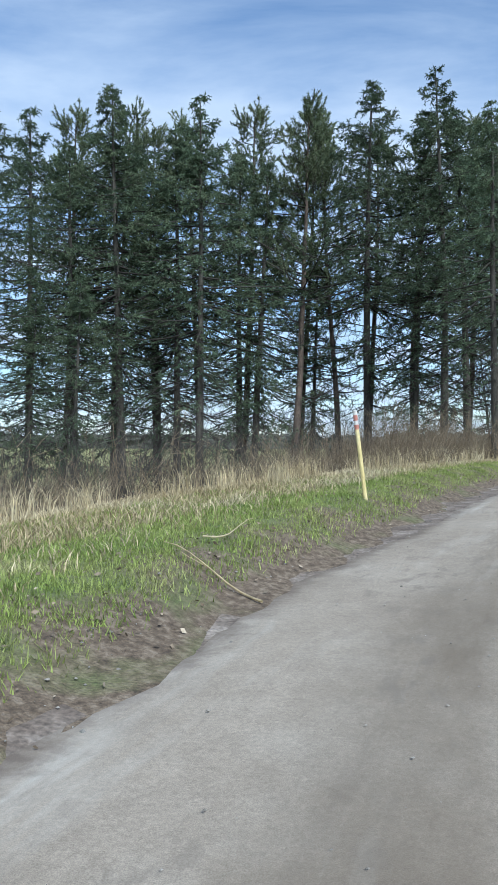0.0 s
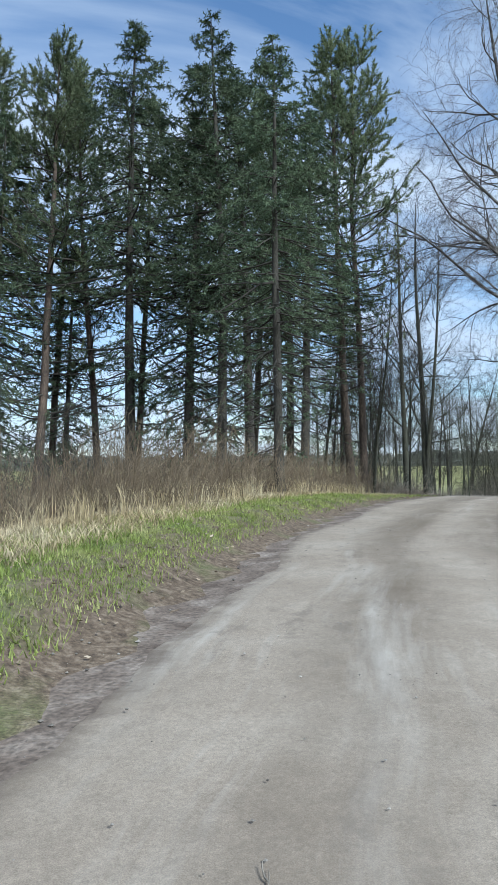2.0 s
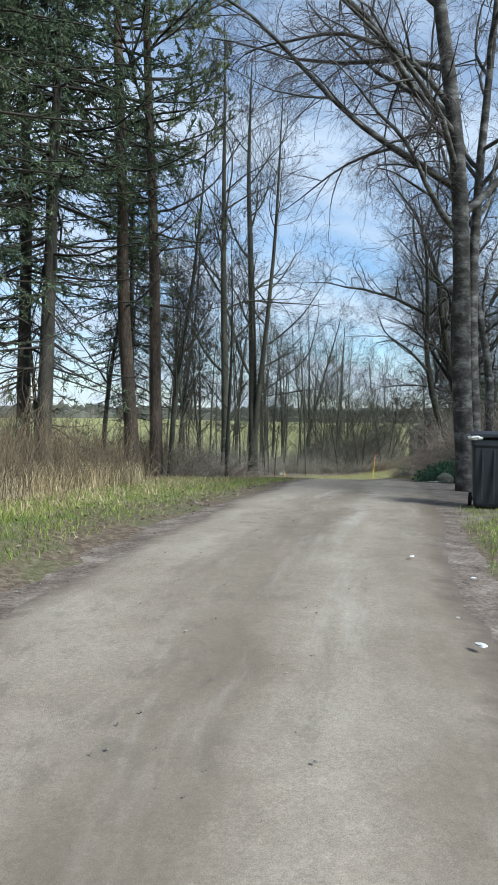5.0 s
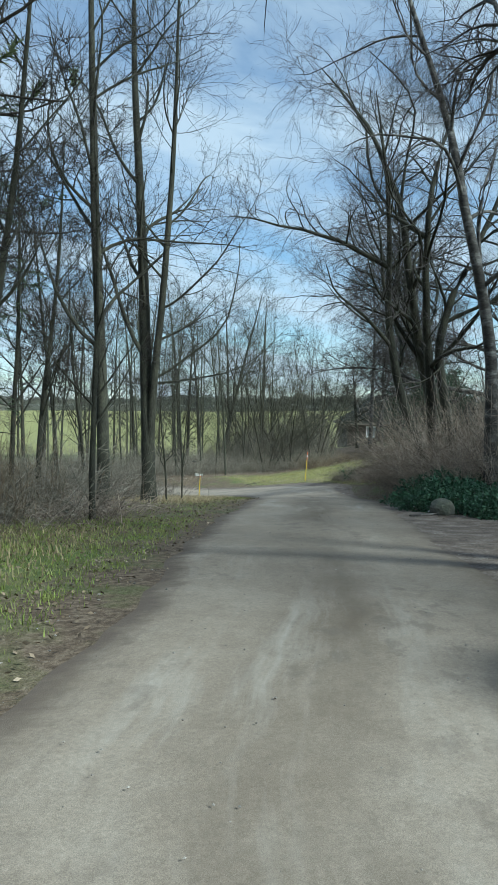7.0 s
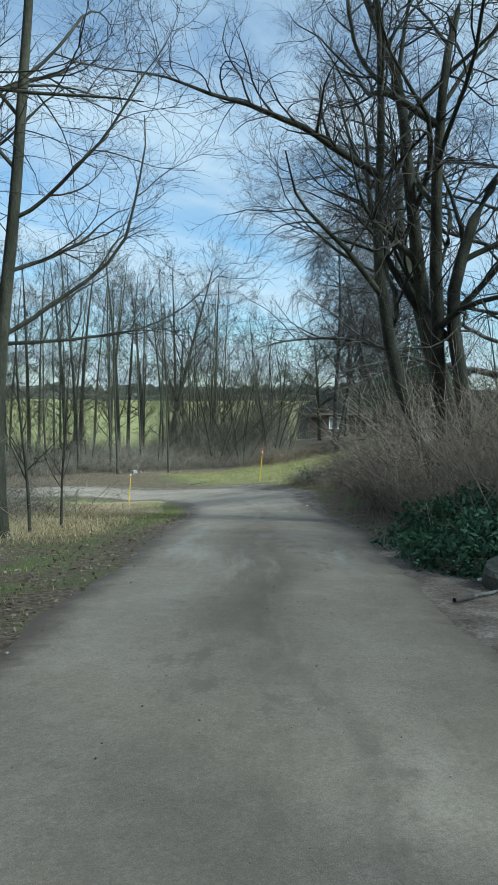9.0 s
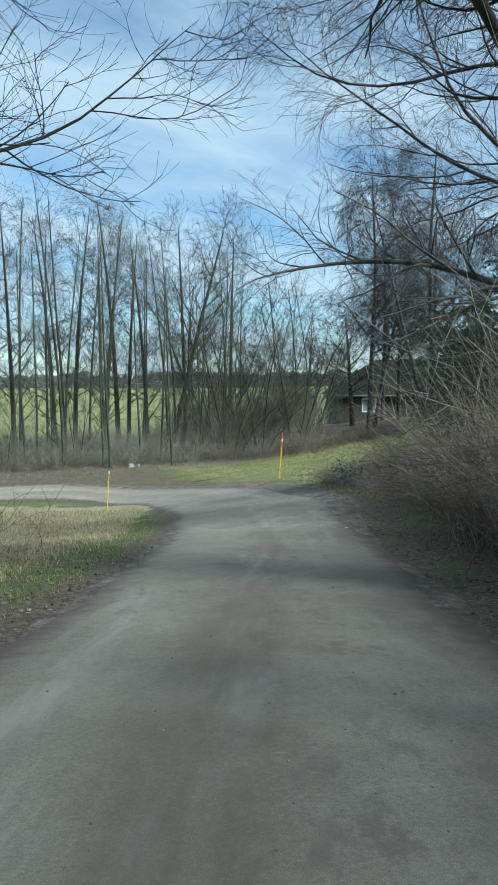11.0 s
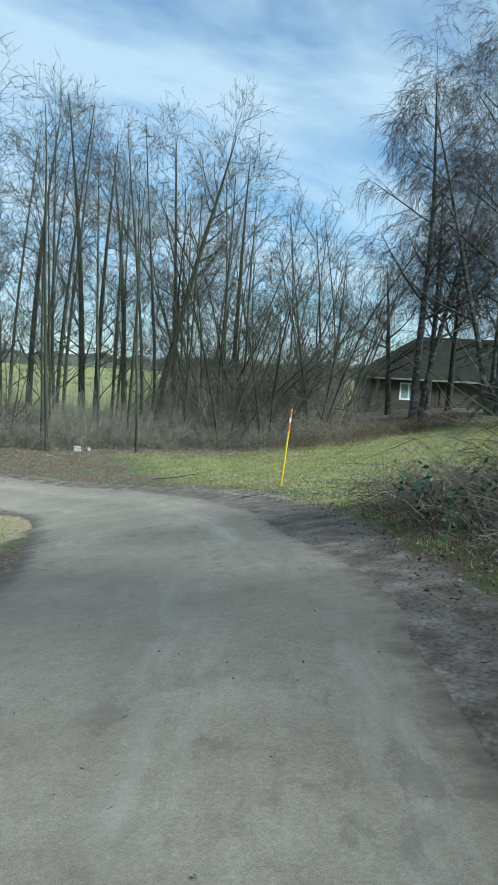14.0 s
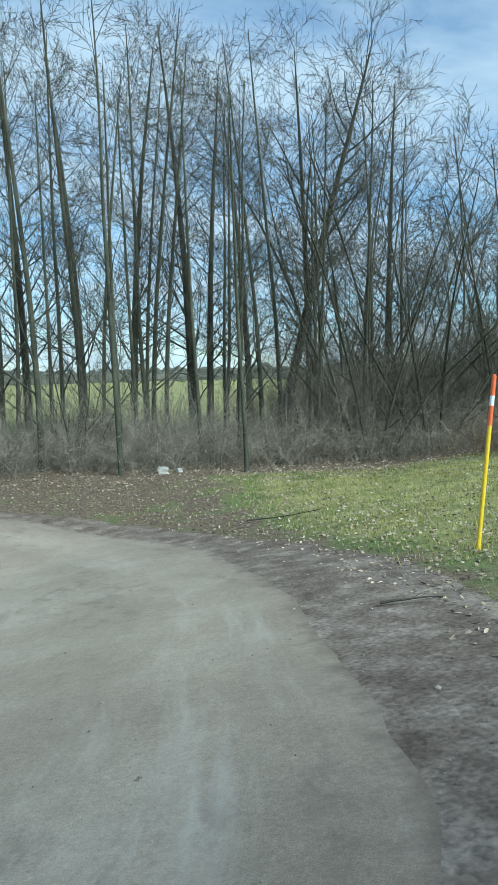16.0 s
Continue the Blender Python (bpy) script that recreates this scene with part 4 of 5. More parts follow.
SPOTS = [(28.0, 66.3, 1, 1.05), (29.2, 70.2, 1, 1.1), (29.7, 64.9, 0, 1.0), (31.2, 70.0, 1, 1.05), (33.3, 69.6, 0, 0.95), (32.5, 64.4, 2, 1.0), (34.1, 68.4, 1, 0.95),
         (36.6, 70.7, 0, 1.0), (27.0, 70.2, 1, 1.05), (26.5, 67.2, 0, 0.95), (30.4, 67.5, 2, 1.1), (32.0, 67.0, 2, 1.15), (24.5, 69.0, 1, 1.0), (22.0, 68.0, 0, 1.0), 
         (35.2, 67.0, 2, 1.1), (30.0, 73.0, 1, 1.0), (26.0, 73.0, 1, 1.0), (37.8, 69.0, 1, 0.9), (34.4, 72.5, 0, 1.05),
         (27.4, 68.8, 0, 1.0), (28.7, 71.6, 1, 1.0), (30.9, 68.9, 0, 1.1), (31.8, 71.4, 1, 1.05), (32.9, 66.6, 0, 0.9), (33.6, 70.8, 0, 1.0), (35.0, 69.4, 1, 1.0), (35.9, 68.2, 0, 0.9),
         (25.3, 70.6, 0, 1.0), (23.4, 70.3, 1, 1.0), (20.6, 70.0, 1, 0.95), (29.9, 66.4, 2, 1.1), (36.9, 67.7, 2, 1.2), (39.4, 70.2, 1, 0.85), (31.5, 73.4, 1, 1.0), (28.3, 69.3, 2, 1.2)]
seen_kind = set()
for n, (x, y, q, s) in enumerate(SPOTS):
    (again if q in seen_kind else place)(SLIM[q], x, y, n * 59.0, s)
    seen_kind.add(q)
stems = [(0.3 * math.cos(a), 0.3 * math.sin(a), 0.30 * math.cos(a) * b, 0.30 * math.sin(a) * b, 6.6 * c, 0.035)
         for a, b, c in ((0.2, 1.2, 1.0), (1.1, 0.4, 1.2), (2.0, 1.5, 0.85), (2.9, 0.9, 1.05), (3.8, 0.5, 1.2), (4.7, 1.3, 0.9), (5.6, 1.6, 0.75))]
HAZEL = bare_tree("hazel_shrub", "dense bare many-stemmed hazel at the bend", 61, stems, 9, 0.30, M_TWIG_HAZEL, M_TWIG_HAZEL, "shrubs behind the bend", 0.10, 40, 0.05, 0, (4, 4, 2), 0.38, "shrub",
                  wander=0.09, sway=0.16, joined=True)
place(HAZEL, 36.6, 66.4, 0)
for n, (x, y, s) in enumerate([(38.4, 68.6, 1.15), (38.2, 66.0, 0.9), (40.7, 66.4, 1.05), (43.1, 68.3, 1.1), (41.4, 70.5, 1.2), (28.9, 67.3, 0.55), (25.4, 66.6, 0.6), (38.0, 71.0, 1.4), (44.5, 71.5, 1.2), (28.5, 41.6, 0.62), (30.0, 39.7, 0.7)]):
    again(HAZEL, x, y, n * 47.0, s)

# birches and an oak by the cottage
WEEP = bare_tree("birch_tree", "bare weeping birch with trailing twigs near the cottage", 71, [(0, 0, 0.03, 0.0, 15.0, 0.18), (0.4, 0.1, 0.20, 0.02, 12.5, 0.13)], 18, 0.30, M_BARK_BIRCH, M_TWIG_BIRCH, "birches", 0.3, 50, 0.06, 0.75, (6, 6, 6), 1.0)
place(WEEP, 46.4, 67.2, 0)
again(WEEP, 48.5, 64.2, 150, 1.05)
again(WEEP, 52.5, 68.5, 260, 0.9)
again(WEEP, 50.2, 70.5, 40, 0.8)
OAK = bare_tree("oak_tree", "small bare oak beside the cottage", 72, [(0, 0, -0.05, 0.0, 7.5, 0.17)], 15, 0.40, M_BARK_ALDER, M_TWIG, "", 0.3, 62, 0.04, 0, (6, 5, 3), 0.4)
place(OAK, 48.5, 71.5, 0)
again(OAK, 49.6, 68.4, 80, 0.95)
again(OAK, 44.6, 71.2, 200, 0.85)


def yew(seed, tall, wide):
    """A broad low evergreen: boughs in flat sprays down to the ground."""
    rng = np.random.default_rng(seed)
    root = thing("yew_tree", "broad dark evergreen with drooping flat sprays", "tree", "evergreens by the lane")
    trunk = polyline(rng, np.array([[0, 0, -0.2]]), [[0.02, 0, 1]], [tall], 8, 0.03, 0.03)
    rad = (0.13 * (1 - np.linspace(0, 1, 8)) ** 0.8 + 0.015)[None]
    part("trunk", Tubes().add(trunk, rad, 8).mesh("trunk"), M_BARK_SPRUCE, root)
    bough, br = sprout(rng, trunk, rad, 46, 0.10, 0.98, wide, 78, 7, 0.09, -0.02, -0.06, 0.35, 0.012, 0.3, 0.6)
    twig, tr = sprout(rng, bough, br, 13, 0.15, 1.0, 0.9, 50, 4, 0.12, -0.08, -0.12, 0.5, 0.004, 0.5, 0.3, 0.7)
    part("branchwork", Tubes().add(bough, br, 4).spikes(twig, tr).mesh("branchwork"), M_TWIG, root)
    part("crown", mesh_of("crown", *join(needles(rng, twig, 26, 0.15, 0.020), needles(rng, bough[:, 3:], 30, 0.16, 0.02))), M_NEEDLE_YEW, root)
    return root


YEW = place(yew(81, 5.2, 3.0), 45.0, 58.0, 0)
again(YEW, 49.5, 62.5, 120, 1.0)
again(YEW, 31.6, 44.6, 200, 0.80)


# ---- undergrowth and grass ----
def canes(name, label, seed, spots, per_spot, spread, tall, lean, material, wob=0.10, droop=-0.12, radius=0.006, side=3, category="undergrowth"):
    """Thin shoots that rise in clumps and arch over."""
    rng = np.random.default_rng(seed)
    xy = np.repeat(np.asarray(spots, float), per_spot, axis=0)
    xy = xy + rng.normal(size=xy.shape) * spread
    p = np.concatenate([xy, height(xy[:, 0], xy[:, 1])[:, None] - 0.05], -1)
    a = rng.random(len(p)) * 2 * np.pi
    d = np.stack([np.cos(a) * lean, np.sin(a) * lean, np.ones(len(p))], -1)
    clump = np.repeat(0.45 + 0.75 * rng.random(len(spots)) ** 0.8, per_spot)
    ln = tall * (0.45 + 0.8 * rng.random(len(p))) * clump
    c = polyline(rng, p, d, ln, 5, wob, 0.03, droop)
    r = np.broadcast_to(radius * np.linspace(1, 0.4, 5), (len(p), 5))
    t = Tubes().add(c, r, 3)
    if side:
        s, sr = sprout(rng, c, r, side, 0.25, 1.0, tall * 0.34, 40, 4, 0.16, 0.0, droop, 0.7, 0.0032, 0.6, 0.3)
        t.spikes(s, sr)
    return tagged(part(name, t.mesh(name), material), label, category, kind="stuff")


def area(rng, n, u0, u1, v0, v1):
    """Random spots in lane coordinates, turned into x, y."""
    u, v = u0 + (u1 - u0) * rng.random(n), v0 + (v1 - v0) * rng.random(n)
    return np.stack([1 + .49 * u + .872 * v, .872 * u - .49 * v], -1)


rng = np.random.default_rng(90)
canes("red_shoots", "thick red-brown leafless shoots under the conifers", 91, area(rng, 130, 15, 38, -9.2, -5.9), 30, 0.50, 1.35, 0.30, M_CANE_RED, 0.10, -0.04, 0.0045, 4)
canes("red_shoots", "thin red-brown leafless shoots under the conifers", 92, area(rng, 130, 0, 26, -13, -7.6), 18, 0.5, 1.15, 0.35, M_CANE_RED, 0.12, -0.06, 0.0045, 4)
canes("undergrowth", "dark bare undergrowth behind the conifers", 101, area(rng, 230, -2, 36, -19, -9.5), 13, 0.7, 2.4, 0.30, M_TWIG, 0.14, -0.05, 0.006, 6)
canes("undergrowth", "tangled bare undergrowth beside the alders", 93, area(rng, 170, 34, 50, -11, -5.2), 16, 0.5, 1.5, 0.9, M_SHOOT, 0.18, -0.16, 0.006)
def beyond(spots, clear):
    return spots[lane_distance(spots[:, 0], spots[:, 1]) > clear]


canes("bramble_thicket", "brown bramble thicket on the bank", 94, beyond(area(rng, 330, 46.5, 55.5, 0.8, 5.6), 3.1), 17, 0.35, 1.55, 0.6, M_CANE, 0.13, -0.30, 0.005)
heap = np.stack([28.6 + 3.6 * rng.random(150), 44.6 + 4.2 * rng.random(150)], -1)
canes("bramble_thicket", "low brown bramble heap at the edge of the lawn", 104, beyond(heap, 2.7), 20, 0.25, 0.95, 0.9, M_CANE, 0.15, -0.42, 0.0045, 4)
canes("bramble_thicket", "brown bramble thicket below the leaning tree", 95, beyond(area(rng, 330, 39.0, 48, 0.6, 6.5), 2.9), 19, 0.4, 2.5, 0.5, M_CANE, 0.13, -0.18, 0.0055, 6)
canes("undergrowth", "tall bare shoots behind the ivy", 102, beyond(area(rng, 150, 36.0, 50, 3.5, 9.0), 3.5), 15, 0.6, 3.4, 0.35, M_TWIG, 0.14, -0.06, 0.0065, 6)
belt = np.stack([18 + 22.5 * rng.random(420), 65.4 + 2.7 * rng.random(420)], -1)
belt[:, 1] += 0.10 * np.maximum(0, 30 - belt[:, 0]) - 0.22 * np.maximum(0, belt[:, 0] - 34)
canes("bramble_thicket", "arching grey-brown brambles in front of the trees", 96, belt, 16, 0.4, 1.7, 0.7, M_SHOOT, 0.13, -0.34, 0.0055)
back = np.stack([16 + 19 * rng.random(170), 66.4 + 4 * rng.random(170)], -1)
canes("undergrowth", "low bare shoots between the trees", 97, back, 14, 0.6, 2.0, 0.35, M_SHOOT, 0.13, -0.08, 0.006, 6)
back = np.stack([34.5 + 8.5 * rng.random(190), 66.4 + 5 * rng.random(190)], -1)
canes("undergrowth", "tall bare shoots between the hazels", 103, back, 15, 0.6, 3.2, 0.28, M_SHOOT, 0.12, -0.04, 0.006, 7)
canes("bramble_thicket", "rusty bramble mound at the edge of the lawn", 98, np.stack([38 + 7 * rng.random(70), 61.8 + 2.0 * rng.random(70)], -1), 13, 0.4, 1.1, 0.6, M_CANE_RED, 0.12, -0.30, 0.0055)
canes("twig_pile", "heap of dead twigs beside the alders", 100, [(13.6, 33.0), (14.2, 33.6), (14.8, 34.4), (15.3, 35.2), (14.0, 34.6), (14.6, 35.6)], 60, 0.4, 0.75, 1.3, M_CANE, 0.14, -0.25, 0.007)
canes("low_shoots", "two thin upright shoots in the lawn", 99, [(31.14, 50.06)], 4, 0.12, 1.3, 0.10, M_CANE_RED, 0.04, 0.0, 0.006, 0)


def blades(name, label, seed, xy, tall, width, material, lean=0.5, bend=True):
    """Grass: each blade a slim bent strip."""
    rng = np.random.default_rng(seed)
    n = len(xy)
    p = np.concatenate([xy, ground_z(xy[:, 0], xy[:, 1])[:, None] - 0.008], -1)
    a = rng.random(n) * 2 * np.pi
    side = np.stack([np.cos(a), np.sin(a), 0 * a], -1)
    out = np.stack([-np.sin(a), np.cos(a), 0 * a], -1) * (lean * (0.2 + rng.random(n)))[:, None] + 0.15 * rng.normal(size=(n, 3)) * [1, 1, 0]
    h = (tall * (0.5 + 0.8 * rng.random(n)))[:, None]
    w = (width * (0.7 + 0.6 * rng.random(n)))[:, None]
    up = np.array([0, 0, 1.0])
    if bend:
        mid = p + h * (0.55 * up + 0.22 * out)
        tip = p + h * (0.95 * up + 0.85 * out)
        v = np.stack([p - side * w, p + side * w, mid + side * w * 0.7, mid - side * w * 0.7, tip], 1).reshape(-1, 3)
        b = (np.arange(n) * 5)[:, None]
        f = (b + np.array([0, 1, 2, 3])).tolist() + (b + np.array([3, 2, 4])).tolist()
    else:
        v = np.stack([p - side * w, p + side * w, p + h * (up + 0.7 * out)], 1).reshape(-1, 3)
        f = np.arange(3 * n).reshape(-1, 3)
    return tagged(part(name, mesh_of(name, v, f), material), label, "grass", kind="stuff")


def off_lane(xy, clear):
    return xy[np.abs(lane_distance(xy[:, 0], xy[:, 1])) > clear + 0.35 * np.random.default_rng(1).random(len(xy))]


rng = np.random.default_rng(120)
verge = off_lane(area(rng, 400000, -2, 36, -6.0, -1.4), 1.70)
verge = verge[rng.random(len(verge)) > 0.78 * smooth(19, 27, lane_axes(verge[:, 0], verge[:, 1])[0])]
blades("verge_grass", "short green grass on the verge", 121, verge, 0.055, 0.0055, M_GRASS, 1.3, False)
blades("verge_grass", "short green grass beside the lane", 122, off_lane(area(rng, 110000, 8, 27.5, -1.0, 4.2), 1.6), 0.06, 0.0055, M_GRASS, 1.1, False)
blades("verge_grass", "thin grass by the alders", 123, off_lane(area(rng, 9000, 33, 48, -5.6, -1.4), 1.65), 0.045, 0.006, M_GRASS, 1.0, False)
lawn = np.stack([28 + 16 * rng.random(190000), 44 + 20 * rng.random(190000)], -1)
ld = lane_distance(lawn[:, 0], lawn[:, 1])
wild = np.array([noise.noise(Vector((a * 0.8, b * 0.8, 7.0))) + 0.6 * noise.noise(Vector((a * 2.6, b * 2.6, 2.0))) for a, b in lawn])
worn = lawn[:, 0] < 31.0 + 0.75 * wild + 0.10 * np.maximum(0, lawn[:, 1] - 58) + 0.4 * rng.random(len(lawn))
rim = 1.65 + 0.5 * smooth(50, 53, lawn[:, 1]) + 0.3 * smooth(42.5, 45.5, lawn[:, 1]) * (1 - smooth(54.5, 57.5, lawn[:, 1])) + 0.35 * rng.random(len(lawn))
lawn = lawn[(ld > rim) & ~(worn & (lawn[:, 1] > 51.5) & (rng.random(len(lawn)) < 0.93)) & (rng.random(len(lawn)) < 0.75 + 0.6 * wild) & (lawn[:, 1] + 0.12 * (lawn[:, 0] - 31) < 64.5)]
blades("lawn_grass", "short sunlit mossy grass inside the bend", 124, lawn, 0.06, 0.006, M_LAWN, 0.9, False)
tuft = np.repeat(area(rng, 170, -4, 33, -7.6, -5.6), 46, axis=0)
tuft = tuft + rng.normal(size=tuft.shape) * 0.12
blades("dry_grass", "tall bleached dry grass in tufts along the bank", 125, tuft, 0.42, 0.0045, M_STRAW, 0.75)
mat_xy = off_lane(np.concatenate([area(rng, 36000, -3, 22, -7.4, -4.6), area(rng, 16000, -3, 34, -6.0, -2.4)]), 2.4)
blades("dry_grass", "matted bleached grass on the bank", 126, mat_xy, 0.11, 0.006, M_STRAW, 1.6)
inner = off_lane(area(rng, 52000, 40, 60, -14, -2.6), 2.3)
blades("dry_grass", "matted dry grass inside the bend", 127, inner, 0.11, 0.006, M_STRAW, 1.7)
inner = off_lane(area(rng, 34000, 43, 60, -6.5, -1.5), 1.75)
inner = inner[np.abs(lane_distance(inner[:, 0], inner[:, 1])) < 2.1 + 0.8 * rng.random(len(inner))]
blades("verge_grass", "green grass at the inner edge of the bend", 128, inner, 0.05, 0.0055, M_GRASS, 1.1, False)


tuft = off_lane(np.repeat(area(rng, 420, -2, 33, -5.6, -1.4), 34, axis=0), 1.8)
tuft = tuft + rng.normal(size=tuft.shape) * 0.06
blades("grass_tufts", "darker tufts of grass in the verge", 129, tuft, 0.085, 0.005, M_GRASS, 1.0)
tuft = off_lane(np.repeat(area(rng, 90, 12, 27, -0.6, 3.6), 34, axis=0), 1.8)
tuft = tuft + rng.normal(size=tuft.shape) * 0.06
blades("grass_tufts", "tufts of grass beside the lane", 119, tuft, 0.085, 0.005, M_GRASS, 1.0)


def leaves(name, label, seed, xy, size, material, lift=0.01, tilt=0.5):
    """Fallen leaves: small bent quads that lie at random."""
    rng = np.random.default_rng(seed)
    n = len(xy)
    p = np.concatenate([xy, np.maximum(ground_z(xy[:, 0], xy[:, 1]), height(xy[:, 0], xy[:, 1]))[:, None] + lift + 0.015 * rng.random((n, 1))], -1)
    a = unit(rng.normal(size=(n, 3)) * [1, 1, tilt * 0.5])
    b = unit(np.cross(a, unit(rng.normal(size=(n, 3)) * [tilt, tilt, 1])))
    s = (size * (0.6 + 0.8 * rng.random(n)))[:, None]
    v = np.stack([p - a * s, p - b * s * 0.55, p + a * s, p + b * s * 0.55], 1).reshape(-1, 3)
    return tagged(part(name, mesh_of(name, v, np.arange(4 * n).reshape(-1, 4)), material), label, "leaves", kind="stuff")


rng = np.random.default_rng(130)
row = np.stack([18 + 24 * rng.random(12000), 62.9 + 3.4 * rng.random(12000)], -1)
row[:, 1] -= 0.10 * (row[:, 0] - 31)
leaves("fallen_leaves", "pale fallen leaves before the trees at the bend", 131, off_lane(row, 2.1), 0.026, M_LEAF_PALE)
leaves("fallen_leaves", "brown fallen leaves along the shaded edge of the lane", 132, off_lane(area(rng, 9000, 36, 60, 0.6, 3.6), 1.6), 0.019, M_LEAF)
leaves("fallen_leaves", "brown fallen leaves scattered in the lawn", 133, lawn[::6], 0.021, M_LEAF_PALE, 0.035)
spread_xy = off_lane(np.stack([27 + 6 * rng.random(9000), 51 + 12 * rng.random(9000)], -1), 1.9)
leaves("fallen_leaves", "pale leaf litter on bare gravel outside the bend", 135, spread_xy[lane_distance(spread_xy[:, 0], spread_xy[:, 1]) > 0], 0.021, M_LEAF_PALE)
leaves("fallen_leaves", "brown fallen leaves along the grass verge", 134, off_lane(np.concatenate([area(rng, 6000, 0, 46, -4.8, -1.0), area(rng, 7000, 24, 48, -6.5, -2.0)]), 1.42), 0.021, M_LEAF)


def pebbles(name, label, seed, n, spread, size, lift):
    """Loose stones: small uneven octahedra strewn along the lane."""
    rng = np.random.default_rng(seed)
    i = rng.integers(0, len(LANE) - 1, n)
    tan = unit(np.gradient(LANE, axis=0))[i]
    off = spread(rng, n)
    xy = LANE[i] + np.stack([tan[:, 1], -tan[:, 0]], -1) * off[:, None] + rng.normal(size=(n, 2)) * 0.08
    keep = (xy[:, 1] > -6) & (xy[:, 0] > -3)
    xy = xy[keep]
    n = len(xy)
    c = np.concatenate([xy, height(xy[:, 0], xy[:, 1])[:, None] + lift], -1)
    s = size * (0.4 + rng.random(n) ** 3 * 1.6)
    o = np.array([[1, 0, 0], [0, 1, 0], [-1, 0, 0], [0, -1, 0], [0, 0, 0.6], [0, 0, -0.6]], float)
    v = c[:, None] + o[None] * s[:, None, None] * (0.7 + 0.6 * rng.random((n, 6, 1)))
    f = np.array([[0, 1, 4], [1, 2, 4], [2, 3, 4], [3, 0, 4], [1, 0, 5], [2, 1, 5], [3, 2, 5], [0, 3, 5]])
    me = mesh_of(name, v.reshape(-1, 3), (f[None] + (np.arange(n) * 6)[:, None, None]).reshape(-1, 3))
    return tagged(part(name, me, M_PEBBLE), label, "gravel", kind="stuff")


pebbles("loose_stones", "small loose stones along the edges of the lane", 141, 5200, lambda r, n: np.where(r.random(n) < 0.5, -1.7, 1.7) + r.normal(size=n) * 0.22, 0.0085, 0.02)
pebbles("loose_stones", "fine grit strewn over the lane", 142, 5000, lambda r, n: r.normal(size=n) * 0.7, 0.005, 0.047)


# ---- snow stakes ----
def stake(label, x, y, tall, radius, lean, bands, material):
    """A marker stake: a round rod in coloured sections, given from the top as (length, material)."""
    root = thing("snow_stake", label, "stake", "snow stakes")
    top = Vector((lean[0], lean[1], tall))
    z, rest = tall, []
    for ln, m in bands:
        rest.append((z - ln, z, m))
        z -= ln
    bm = bmesh.new()
    rod(bm, top * (-0.12 / tall), top * (z / tall), radius * 1.03, radius, 12)
    part("shaft", bm, material, root)
    for a, b, m in rest:
        bm = bmesh.new()
        rod(bm, top * (a / tall), top * (b / tall), radius * 1.05, radius * 1.05, 12)
        part("band", bm, m, root)
    bm = bmesh.new()
    rod(bm, top, top * ((tall + 0.012) / tall), radius * 0.95, radius * 0.5, 12)
    part("cap", bm, bands[0][1], root)
    root.matrix_basis = pose(x, y, float(height(x, y)))
    return root


stake("weathered yellow wooden stake with red and white bands", 1.75, 9.25, 1.08, 0.026, (-0.13, -0.02), [(0.05, M_OLD_WHITE), (0.07, M_OLD_RED), (0.05, M_OLD_WHITE), (0.06, M_OLD_RED)], M_CREAM)
stake("bright yellow plastic stake with an orange-red top in the lawn", 31.6, 53.75, 1.50, 0.019, (0.16, 0.03), [(0.17, M_RED), (0.085, M_WHITE), (0.17, M_RED)], M_YELLOW)
stake("yellow plastic stake with a pale top at the inner bend", 25.84, 54.25, 1.22, 0.018, (0.10, 0.05), [(0.07, M_WHITE), (0.05, M_RED)], M_YELLOW)


